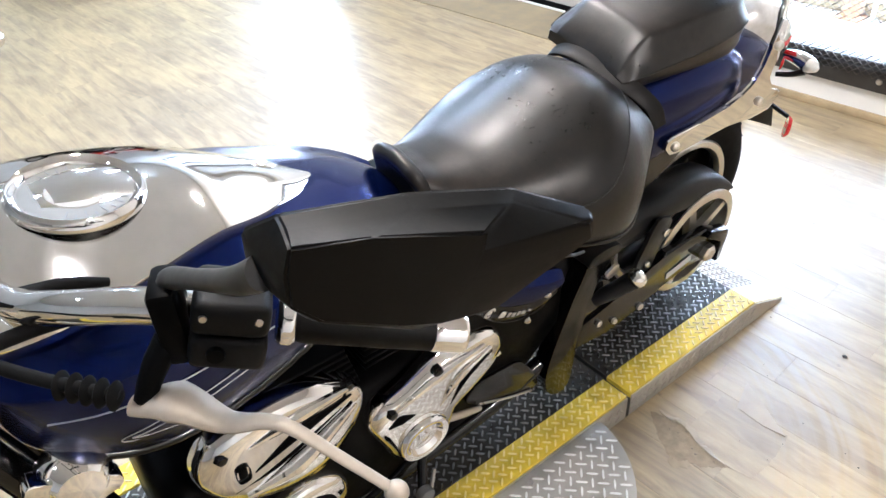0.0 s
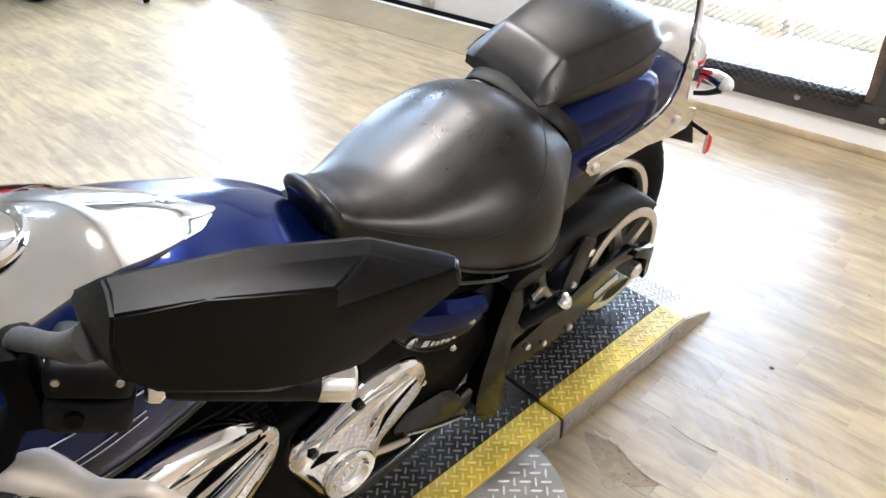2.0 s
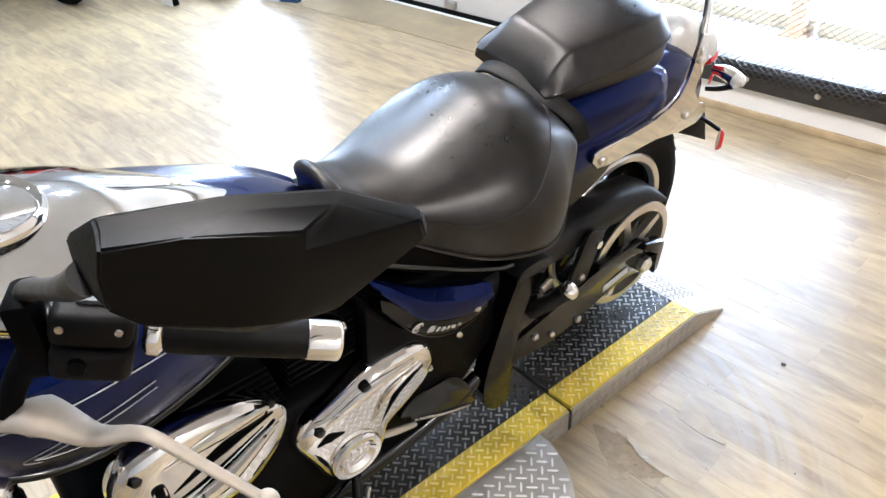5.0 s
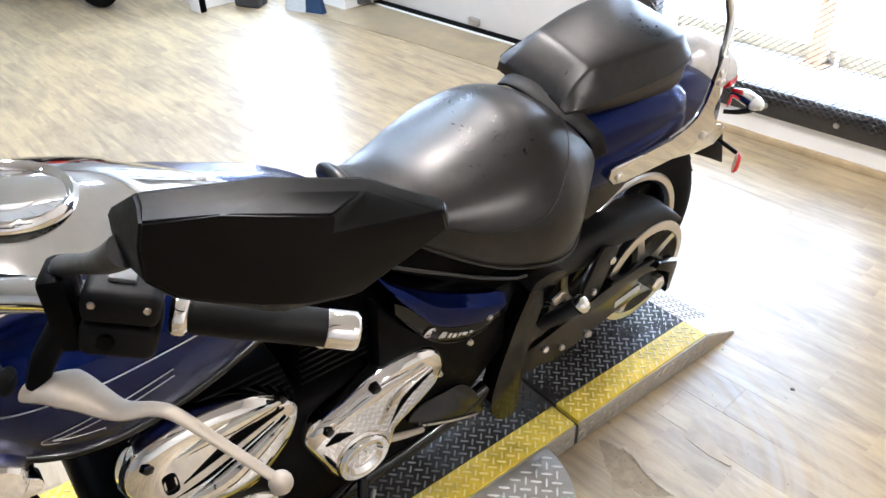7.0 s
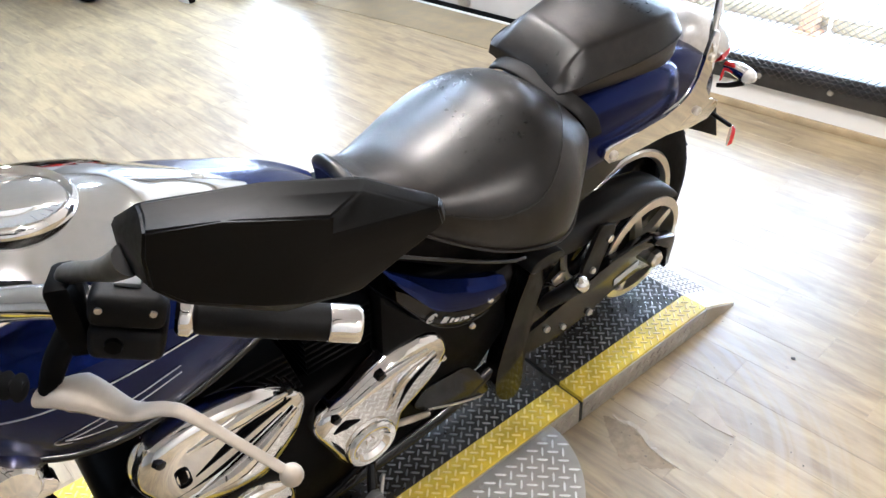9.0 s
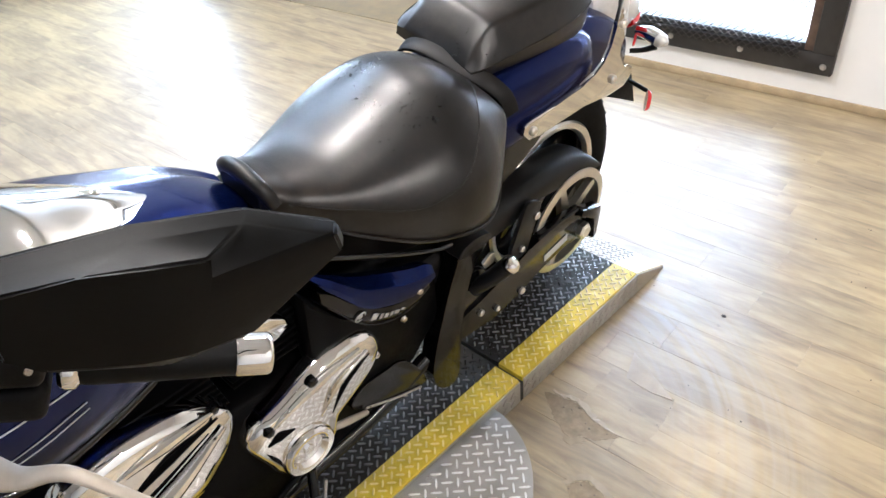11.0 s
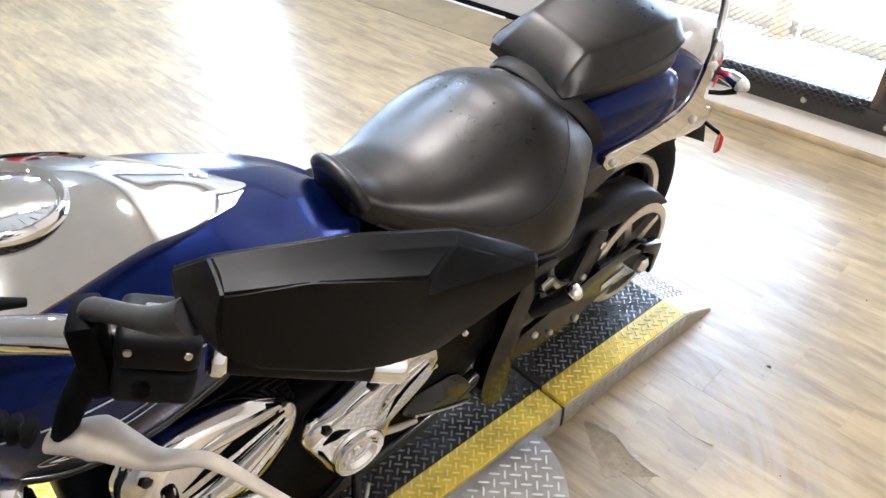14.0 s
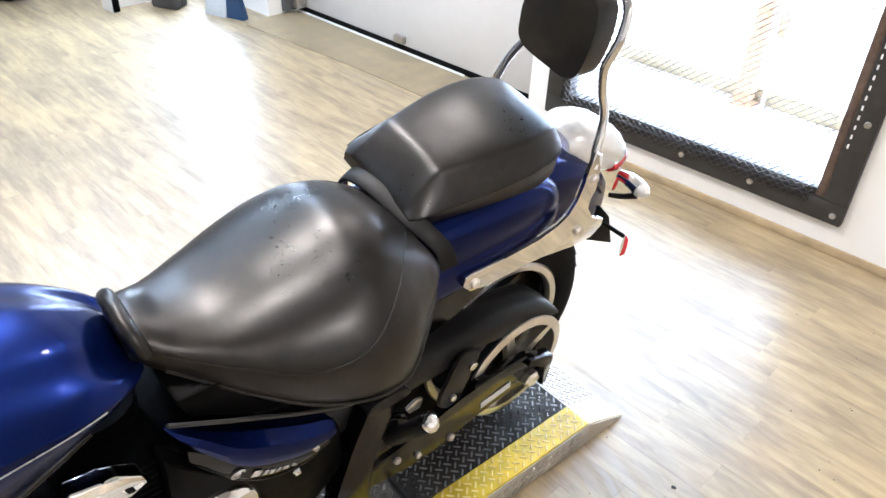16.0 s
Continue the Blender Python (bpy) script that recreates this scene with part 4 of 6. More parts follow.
def cover_ring(v):
    xt, zt, xc, zc, xb, zb = v
    return [(xt - 0.03, zt - 0.012), (xt - 0.003, zt - 0.001), (xt, zt), (0.5 * (xt + xc) - 0.001, 0.5 * (zt + zc)), (xc - 0.002, zc + 0.002), (xc, zc - 0.002), (0.5 * (xc + xb) + 0.004, 0.5 * (zc + zb)), (xb + 0.001, zb + 0.003), (xb - 0.004, zb), (xb - 0.03, zb)]


cover = upright("side_cover", body(cover_rows, cover_ring, 44), BLUE, bike, "dark blue metallic side cover", smooth=28)
trim_rows = [
    # y, x and z of its upper and lower edge
    (0.140, 0.136, 0.600, 0.138, 0.572), (0.165, 0.143, 0.580, 0.144, 0.538), (0.20, 0.152, 0.538, 0.150, 0.490), (0.24, 0.157, 0.502, 0.153, 0.455), (0.29, 0.160, 0.477, 0.155, 0.433), (0.345, 0.162, 0.465, 0.156, 0.432), (0.385, 0.160, 0.466, 0.156, 0.448)]
trim = upright("lower_trim", body(trim_rows, lambda v: [(v[0] - 0.03, v[1]), (v[0], v[1]), (v[0] + 0.002, 0.5 * (v[1] + v[3])), (v[2] + 0.001, v[3] + 0.004), (v[2] - 0.003, v[3]), (v[2] - 0.03, v[3])], 36), LACQUER, bike, "gloss black trim under the side cover")


def on_trim(y, f):
    xu, zu, xl, zl = interp(trim_rows, y)
    return Vector((xu + (xl - xu) * f + 0.003, y, zu + (zl - zu) * f))


BADGE = surface("badge_metal", (0.62, 0.62, 0.63), 0.3, 0.8, 0.08, 60)
upright("edge_strip", tube([on_trim(0.15 + 0.023 * k, 0.93) for k in range(10)], 0.0009, 3, 6), STEMMETAL, trim, "thin dull metal lower edge")
upright("badge", moved(ring_of([(0.0095, 0.0), (0.0135, 0.0), (0.0125, 0.0018), (0.0095, 0.0018)], 24), T(on_trim(0.209, 0.55)) @ Matrix.Rotation(0.25, 4, "Y")), BADGE, trim, "small round metal badge")
upright("badge_boss", moved(turned([(0.0005, 0.0018), (0.005, 0.0014), (0.006, 0.0), (0.0005, 0.0)], 16), T(on_trim(0.209, 0.55)) @ Matrix.Rotation(0.25, 4, "Y")), BADGE, trim)
for by, w, h in ((0.240, 0.017, 0.0085), (0.256, 0.008, 0.006), (0.268, 0.010, 0.006), (0.280, 0.007, 0.006), (0.293, 0.013, 0.0045), (0.310, 0.012, 0.003)):
    q = on_trim(by, 0.42)
    upright("emblem_bar", moved(box((0.0, -w / 2, -h), (0.002, w / 2, h), 0.0008, 1), T(q) @ Matrix.Rotation(-0.48, 4, "X") @ Matrix.Rotation(0.2, 4, "Y")), BADGE, trim)
for sx, sy, sz in ((0.1655, 0.352, 0.473), (0.150, 0.322, 0.405), (0.150, 0.245, 0.36)):
    upright("screw", moved(turned([(0.0005, 0.006), (0.006, 0.005), (0.0085, 0.0), (0.0005, 0.0)], 14), T((sx, sy, sz))), CHROME, cover)
upright("lower_panel", slab([(0.10, 0.62), (0.17, 0.52), (0.24, 0.44), (0.33, 0.43), (0.42, 0.46), (0.43, 0.33), (0.35, 0.24), (0.20, 0.28), (0.10, 0.45)], 0.10, 0.145, "x", 0.008), BLACK, bike, "black panel under the side cover")
upright("seat_rail", tube([(0.165, 0.11, 0.720), (0.165, 0.18, 0.676), (0.165, 0.24, 0.640), (0.165, 0.32, 0.592), (0.163, 0.406, 0.546), (0.158, 0.45, 0.528)], 0.0035, 6, 8), STEMMETAL, bike, "satin rail under the seat's edge")
upright("seat_base", slab([(0.14, 0.69), (0.16, 0.64), (0.28, 0.56), (0.40, 0.52), (0.55, 0.52), (0.60, 0.58), (0.58, 0.68)], 2 * AX - 0.10, 0.112, "x", 0.012), BLACK, bike, "black seat base")

# fuel tank
tank_rows = [
    # y, half width, top, shoulder, bottom
    (-0.56, 0.10, 0.862, 0.80, 0.72), (-0.53, 0.160, 0.872, 0.80, 0.67), (-0.45, 0.208, 0.888, 0.805, 0.625), (-0.36, 0.222, 0.892, 0.805, 0.602), (-0.25, 0.218, 0.880, 0.80, 0.612), (-0.14, 0.203, 0.853, 0.788, 0.642),
    (-0.05, 0.182, 0.822, 0.770, 0.672), (0.02, 0.162, 0.800, 0.755, 0.695), (0.07, 0.138, 0.778, 0.742, 0.705), (0.105, 0.112, 0.756, 0.732, 0.712), (0.125, 0.088, 0.738, 0.727, 0.716)]


def round_half(half):
    out = smooth_path([(x, 0, z) for x, z in half], 3)
    return [(q[0], q[2]) for q in out]


def tank_ring(v):
    w, zt, zs, zb = v
    half = [(0.0, zt), (0.30 * w, zt - 0.003), (0.58 * w, zt - 0.018), (0.82 * w, zs + 0.42 * (zt - zs)), (0.96 * w, zs + 0.12 * (zt - zs)), (w, zs - 0.03 * (zt - zs)), (0.975 * w, zs - 0.35 * (zs - zb)), (0.86 * w, zb + 0.16 * (zs - zb)), (0.70 * w, zb), (0.3 * w, zb - 0.005)]
    pts = round_half(half)
    return [(x + AX, z) for x, z in pts] + [(AX - x, z) for x, z in reversed(pts[1:])]


tank = upright("fuel_tank", body(tank_rows, tank_ring, 56), BLUE, bike, "dark blue metallic fuel tank")
# chrome console on the tank
con_rows = [
    # y, half width, edge height, top
    (-0.57, 0.12, 0.872, 0.900), (-0.53, 0.152, 0.886, 0.925), (-0.45, 0.178, 0.895, 0.942), (-0.34, 0.160, 0.893, 0.936), (-0.23, 0.122, 0.882, 0.912), (-0.165, 0.097, 0.860, 0.882), (-0.09, 0.060, 0.835, 0.849), (-0.05, 0.034, 0.818, 0.827), (-0.025, 0.015, 0.808, 0.813), (-0.012, 0.004, 0.802, 0.806)]


def con_ring(v):
    w, ze, zt = v
    d = zt - ze
    skirt = min(0.035, 0.3 * w + 0.006)
    half = [(0.16 * w, zt), (0.36 * w, ze + 0.84 * d), (0.58 * w, ze + 0.56 * d), (0.96 * w, ze + 0.05 * d), (w, ze - 0.001), (w, ze - 0.3 * skirt), (0.92 * w, ze - skirt)]
    return [(AX - x, z) for x, z in reversed(half)] + [(AX + x, z) for x, z in half]



console = upright("console", body(con_rows, con_ring, 40), CHROME, tank, "chrome pointed tank console", smooth=30)
upright("console_lip", tube([(AX + 0.93 * interp(con_rows, y)[0], y, interp(con_rows, y)[1] - 0.013) for y in (-0.45, -0.34, -0.23, -0.16, -0.09, -0.03)], 0.004, 5, 8), GAPBLACK, console, "black rubber lip under the console")
SPEED = T((-0.022, -0.358, 0.929)) @ pose(0, 0, 0, -9, 0, 0) @ Matrix.Diagonal((1.08, 1.08, 1.0, 1))
upright("speedometer_bezel", moved(ring_of([(0.060, 0.0), (0.0765, 0.0), (0.076, 0.010), (0.071, 0.016), (0.065, 0.013), (0.062, 0.008)], 56, "z"), SPEED), CHROME, tank, "chrome speedometer bezel")
dial = upright("speedometer_face", moved(turned([(0.0005, 0.006), (0.0615, 0.006), (0.0615, 0.0), (0.0005, 0.0)], 48, "z"), SPEED), surface("dial_face", (0.11, 0.108, 0.10), 0.35, 0.3, 0.1, 60, 0, 0.05), tank, "pale round speedometer dial")
upright("dial_hub", moved(turned([(0.0005, 0.0078), (0.034, 0.0074), (0.035, 0.006), (0.0005, 0.006)], 36, "z"), SPEED), surface("dial_centre", (0.22, 0.21, 0.195), 0.4, 0, 0.08, 60), dial, "pale dial centre")
for k in range(21):
    a = radians(-30 + 12 * k)
    upright("dial_mark", moved(box((0.043 if k % 2 == 0 else 0.049, -0.001, 0.0062), (0.057, 0.001, 0.0068)), SPEED @ Matrix.Rotation(a, 4, "Z")), GREYPLASTIC, dial)
upright("console_button", moved(turned([(0.0005, 0.006), (0.012, 0.005), (0.016, 0.0), (0.0005, 0.0)], 24, "z"), T((AX - 0.014, -0.098, 0.853)) @ pose(0, 0, 0, -20, 0, 0) @ Matrix.Diagonal((0.7, 1.2, 0.5, 1))), CHROME, console)
# pale pinstripes along the tank's flank


def flank(y, f):
    """A point on the tank's side: f runs from its shoulder (0) down to its lower edge (1)."""
    w, zt, zs, zb = interp(tank_rows, y)
    return (AX + w * (1.002 - 0.16 * f * f) + 0.0012, y, zs - 0.03 * (zt - zs) - f * 0.84 * (zs - zb))


upright("tank_stripe", tube([flank(-0.50 + 0.55 * k / 11, 0.30 - 0.25 * (k / 11) ** 0.7) for k in range(12)], 0.0012, 3, 6), SATIN, tank, "thin silver pinstripe")
for d in (0.0, 0.10):
    upright("tank_stripe", tube([flank(y, f) for y, f in ((-0.26, 0.42 + d), (-0.33, 0.50 + d), (-0.40, 0.62 + 0.8 * d), (-0.435 + 0.12 * d, 0.74), (-0.42 + 0.2 * d, 0.80 - 0.3 * d), (-0.36, 0.82 - 0.3 * d))], 0.0009, 4, 6), SATIN, tank)
# rider seat
seat_rows = [
    # y, half width, top, bottom, roundness
    (0.112, 0.053, 0.790, 0.742, 2.2), (0.14, 0.073, 0.790, 0.720, 2.15), (0.18, 0.097, 0.777, 0.696, 2.12), (0.25, 0.143, 0.775, 0.655, 2.15), (0.34, 0.197, 0.798, 0.618, 2.15), (0.42, 0.226, 0.822, 0.602, 2.12),
    (0.48, 0.227, 0.840, 0.590, 2.12), (0.53, 0.212, 0.836, 0.590, 2.15), (0.57, 0.186, 0.818, 0.605, 2.2), (0.60, 0.164, 0.796, 0.635, 2.25), (0.625, 0.143, 0.770, 0.680, 2.3), (0.64, 0.124, 0.750, 0.708, 2.3)]
SEAM = [(0.15, 6), (0.30, 8), (0.36, 13), (0.43, 22), (0.50, 38), (0.55, 52), (0.585, 63), (0.625, 80)]  # y, degrees up the dome


def seat_ring(v):
    """A dome over a short upright skirt with a flat underside."""
    w, zt, zb, p = v
    zk = zb + min(0.055, 0.45 * (zt - zb))
    half = []
    for k in range(15):
        a = math.pi / 2 * (1 - k / 14)
        half.append((w * math.cos(a) ** (2 / p) if k else 0.0, zk + (zt - zk) * math.sin(a) ** (2 / p) if k < 14 else zk))
    half += [(0.992 * w, zk - 0.4 * (zk - zb)), (0.975 * w, zb + 0.008), (0.95 * w, zb), (0.3 * w, zb)]
    return half + [(-x, z) for x, z in reversed(half[1:])]


seat = part("rider_seat", body(seat_rows, seat_ring, 72), LEATHER, bike, "worn black leather rider seat", m=LEAN @ T((-0.008, 0, 0)))
for side in (1, -1):
    line, hem = [], []
    for i in range(19):
        y = 0.15 + 0.475 * i / 18
        w, zt, zb, p = interp(seat_rows, y)
        zk = zb + min(0.055, 0.45 * (zt - zb))
        a = radians(interp(SEAM, y)[0])
        line.append((side * (w * math.cos(a) ** (2 / p) + 0.0003), y, zk + (zt - zk) * math.sin(a) ** (2 / p) + 0.0006))
        hem.append((side * (0.975 * w + 0.0005), y, zb + 0.004))
    part("seat_piping", tube(line, 0.0013, 4, 8), LEATHER, seat, "stitched leather piping")
    part("seat_hem", tube(hem, 0.0035, 4, 8), LEATHER, seat, "rolled lower hem")
nose = [(-0.066, 0.132, 0.752), (-0.048, 0.121, 0.784), (0, 0.117, 0.798), (0.048, 0.121, 0.784), (0.066, 0.132, 0.752)]
part("nose_roll", tube(nose, [0.012, 0.014, 0.015, 0.014, 0.012], 6, 12), LEATHER, seat, "rolled leather nose")
# passenger seat
PX = -0.058
pass_rows = [
    # y, half width at the seam, top, seam, bottom, half width of the flat top
    (0.622, 0.104, 0.810, 0.806, 0.786, 0.078), (0.634, 0.112, 0.826, 0.810, 0.782, 0.076), (0.652, 0.118, 0.845, 0.814, 0.780, 0.074), (0.682, 0.122, 0.871, 0.818, 0.778, 0.075), (0.694, 0.124, 0.879, 0.820, 0.777, 0.077), (0.708, 0.126, 0.883, 0.822, 0.777, 0.079), (0.74, 0.130, 0.889, 0.826, 0.778, 0.084),
    (0.80, 0.136, 0.899, 0.832, 0.780, 0.092), (0.87, 0.138, 0.906, 0.838, 0.783, 0.096), (0.93, 0.133, 0.905, 0.843, 0.787, 0.092), (0.98, 0.120, 0.896, 0.845, 0.792, 0.078), (1.01, 0.100, 0.874, 0.844, 0.801, 0.058), (1.030, 0.066, 0.850, 0.840, 0.814, 0.036)]
PROLL = T((PX, 0, 0.83)) @ Matrix.Rotation(0.14, 4, "Y") @ T((-PX, 0, -0.83))


def pass_ring(v):
    w, zt, zs, zb, f = v
    h = zt - zs
    half = [(0, zt), (0.55 * f, zt - 0.015 * h), (0.92 * f, zt - 0.06 * h), (1.08 * f, zt - 0.13 * h), (f + 0.35 * (w - f), zt - 0.33 * h), (f + 0.70 * (w - f), zt - 0.66 * h), (0.985 * w, zs + 0.04 * h), (w, zs - 0.004), (0.99 * w, zb + 0.3 * (zs - zb)), (0.965 * w, zb), (0.4 * w, zb)]
    pts = round_half(half)
    return [(PX + x, z) for x, z in pts] + [(PX - x, z) for x, z in reversed(pts[1:])]


pillion = upright("passenger_seat", moved(body(pass_rows, pass_ring, 60), PROLL), LEATHER, bike, "black leather passenger seat")
for side in (1, -1):
    edge = []
    for i in range(13):
        w, zt, zs, zb, f = interp(pass_rows, 0.632 + 0.392 * i / 12)
        edge.append((PX + side * (w + 0.0006), 0.632 + 0.392 * i / 12, zs))
    upright("pillion_piping", moved(tube(edge, 0.0014, 4, 8), PROLL), LEATHER, pillion, "stitched leather piping")
strap_path = [(0.114, 0.668, 0.712), (0.102, 0.659, 0.748), (0.076, 0.643, 0.773), (0.042, 0.630, 0.787), (-0.05, 0.615, 0.806), (-0.112, 0.607, 0.804), (-0.142, 0.606, 0.776), (-0.155, 0.608, 0.725)]


def strap(path, width, thick):
    """A flat band across the seat; its width lies along y."""
    pts = smooth_path(path, 8)
    rings = []
    for i, q in enumerate(pts):
        d = (pts[min(i + 1, len(pts) - 1)] - pts[max(i - 1, 0)]).normalized()
        lean_out = max(-1.0, min(1.0, (q.x + 0.035) / 0.12))
        yv = d.cross(Vector((0.75 * lean_out, -0.42, 0.85))).normalized()
        nrm = yv.cross(d).normalized()
        rings.append([q + yv * a + nrm * b for a, b in ((-width / 2, -thick), (-width / 2, thick * 0.6), (-width * 0.4, thick), (width * 0.4, thick), (width / 2, thick * 0.6), (width / 2, -thick))])
    return loft(rings)


upright("seat_strap", strap(strap_path, 0.034, 0.004), surface("strap_leather", (0.004, 0.0037, 0.0034), 0.5, 0, 0.25, 90, 0.25, 0.1, spec=0.2), bike, "black leather grab strap")

# rear fender, struts, sissy bar
fender_rows = [(0.57, 0.118, 0.770, 0.60), (0.66, 0.131, 0.785, 0.615), (0.78, 0.136, 0.790, 0.628), (0.88, 0.134, 0.790, 0.640), (0.95, 0.127, 0.782, 0.652), (0.99, 0.118, 0.765, 0.662), (1.012, 0.106, 0.735, 0.675)]


def fender_ring(v):
    w, zt, zb = v
    h = zt - zb
    half = [(0, zt), (0.5 * w, zt - 0.03 * h), (0.84 * w, zt - 0.13 * h), (0.95 * w, zt - 0.40 * h), (0.96 * w, zt - 0.60 * h), (w, zt - 0.72 * h), (w, zb), (0.93 * w, zb), (0.88 * w, zt - 0.45 * h), (0.76 * w, zt - 0.24 * h), (0.4 * w, zt - 0.14 * h)]
    pts = round_half(half)
    return [(AX + x, z) for x, z in pts] + [(AX - x, z) for x, z in reversed(pts[1:])]


fender = upright("rear_fender", body(fender_rows, fender_ring, 44), BLUE, bike, "dark blue metallic rear fender")
tail_rows = [(0.90, 0.088, 0.775, 0.56), (1.02, 0.088, 0.775, 0.57), (1.12, 0.082, 0.752, 0.56), (1.20, 0.072, 0.705, 0.53), (1.26, 0.055, 0.645, 0.50)]
upright("fender_tail", body(tail_rows, fender_ring, 30), BLUE, fender, "dark blue fender end")
upright("inner_fender", slab(round_outline([(0.56, 0.60), (0.66, 0.655), (0.80, 0.665), (0.86, 0.64), (0.82, 0.575), (0.74, 0.53), (0.62, 0.50), (0.55, 0.52)], 4), 0.060, 0.088, "x", 0.008), GLOSSBLACK, bike, "black inner fender panel")
strut_pts = [(0.712, 0.640), (0.715, 0.658), (0.735, 0.664), (0.818, 0.664), (0.917, 0.671), (0.965, 0.682), (0.995, 0.700), (1.015, 0.735), (1.021, 0.780), (1.030, 0.844), (1.056, 0.832), (1.067, 0.744), (1.052, 0.720), (1.053, 0.695), (1.084, 0.656), (1.128, 0.641), (1.130, 0.620), (1.102, 0.598), (1.032, 0.597), (0.936, 0.617), (0.854, 0.613), (0.775, 0.612), (0.735, 0.616)]
for side in (1, -1):
    s0, s1 = (0.106, 0.117) if side == 1 else (2 * AX - 0.117, 2 * AX - 0.106)
    st = upright("fender_strut", slab(strut_pts, s0, s1, "x", 0.003), CHROME, bike, "polished chrome fender strut")
    for by, bz in ((0.742, 0.638), (1.040, 0.642), (1.044, 0.778)):
        c = turned([(0.0005, 0.0), (0.011, 0.0), (0.011, 0.005), (0.007, 0.009), (0.0005, 0.009)], 14)
        upright("bolt", moved(c, T((s1 if side == 1 else s0, by, bz)) @ (Matrix.Identity(4) if side == 1 else Matrix.Rotation(math.pi, 4, "Z"))), ALUMINIUM, st)
hoop = [(0.112, 1.042, 0.80), (0.098, 1.052, 0.838), (0.090, 1.064, 0.868), (0.082, 1.068, 0.908), (0.070, 1.060, 0.95), (0.064, 1.056, 1.0), (0.074, 1.066, 1.06), (0.060, 1.078, 1.12), (0.0, 1.085, 1.145), (-0.09, 1.085, 1.14), (-0.135, 1.075, 1.08), (-0.128, 1.066, 1.01), (-0.146, 1.056, 0.970), (-0.164, 1.044, 0.935), (-0.178, 1.034, 0.895), (-0.186, 1.030, 0.855), (-0.178, 1.040, 0.80)]
sissy = upright("sissy_bar", tube(hoop, 0.0095, 8, 12), CHROME, bike, "bent chrome sissy bar")
pad_pts = [(-0.143, 1.015), (-0.137, 0.986), (-0.115, 0.970), (-0.060, 0.961), (-0.002, 0.955), (0.026, 0.973), (0.041, 1.025), (0.045, 1.080), (0.033, 1.120), (-0.012, 1.135), (-0.088, 1.128), (-0.137, 1.075)]
upright("backrest_pad", slab(round_outline(pad_pts, 5), 1.022, 1.080, "y", 0.024, 5), LEATHER, sissy, "black leather backrest pad")
# tail light, signals, plate bracket
TX = -0.050
tail = upright("tail_light", body([(1.10, 0.050, 0.790, 0.73), (1.14, 0.074, 0.815, 0.69), (1.22, 0.082, 0.797, 0.655), (1.29, 0.072, 0.752, 0.64), (1.34, 0.045, 0.70, 0.64)], lambda v: [(x + TX, z) for x, z in superring(v[0], v[1], v[2], 2.4, 24)], 20), CLEARLENS, bike, "chrome and clear tail light housing")
upright("red_lens", body([(1.255, 0.079, 0.706, 0.652), (1.29, 0.075, 0.712, 0.640), (1.325, 0.060, 0.708, 0.638), (1.350, 0.036, 0.690, 0.645)], lambda v: [(x + TX, z) for x, z in superring(v[0], v[1], v[2], 2.4, 20)], 10), REDLENS, tail, "red lens")
for side in (1, -1):
    fx = (lambda x: x) if side == 1 else (lambda x: 2 * AX - x)
    ind = upright("turn_signal", tube([(fx(0.030), 1.262, 0.600), (fx(0.058), 1.280, 0.606), (fx(0.086), 1.292, 0.622)], [0.006, 0.007, 0.009], 5, 12), GUARDPLASTIC, bike, "black turn signal arm")
    upright("signal_shell", tube([(fx(0.020), 1.300, 0.640), (fx(0.055), 1.300, 0.643), (fx(0.086), 1.297, 0.640)], [0.012, 0.019, 0.020], 5, 16), CHROME, ind, "chrome bullet shell")
    upright("signal_lens", tube([(fx(0.087), 1.297, 0.640), (fx(0.100), 1.296, 0.639), (fx(0.112), 1.294, 0.637)], [0.0205, 0.017, 0.007], 5, 18), CLEARLENS, ind, "clear lens")
    upright("side_reflector", moved(turned([(0.0005, 0.006), (0.014, 0.004), (0.018, 0.0), (0.0005, 0.0)], 18), T((fx(0.026), 1.283, 0.622)) @ pose(0, 0, 0, 0, 0, 20 if side == 1 else 160)), REDLENS, ind, "red reflector")
upright("plate_bracket", slab([(1.14, 0.545), (1.24, 0.575), (1.29, 0.525), (1.338, 0.418), (1.27, 0.455), (1.18, 0.50)], -0.09, 0.036, "x", 0.003), BLACK, bike, "black plate bracket")
refl = upright("reflector_arm", tube([(0.036, 1.235, 0.540), (0.056, 1.275, 0.510), (0.076, 1.312, 0.482)], 0.006, 4, 8), BLACK, bike, "thin black reflector arm")
upright("reflector", moved(turned([(0.0005, 0.007), (0.019, 0.005), (0.024, -0.002), (0.024, -0.006), (0.0005, -0.006)], 24, "y"), T((0.084, 1.320, 0.450)) @ pose(0, 0, 0, 0, 0, -50) @ Matrix.Diagonal((0.75, 1, 1.3, 1))), REDLENS, refl, "oval red reflector")

# handlebar, left side, and its controls
bar_path = [(0.0, -0.47, 0.93), (0.10, -0.50, 0.94), (0.22, -0.475, 0.962), (0.31, -0.44, 0.995), (0.38, -0.385, 1.012), (0.44, -0.33, 1.008)]
hb = part("handlebar", tube(bar_path, 0.0165, 8, 14), CHROME, bike, "thick chrome handlebar")
part("handlebar", mirrored(tube(bar_path, 0.0165, 8, 14)), CHROME, bike)
GA, GB = Vector((0.44, -0.335, 1.010)), Vector((0.531, -0.167, 0.952))
GD = (GB - GA).normalized()


def along(s, off=(0, 0, 0)):
    return GA + GD * s + Vector(off)


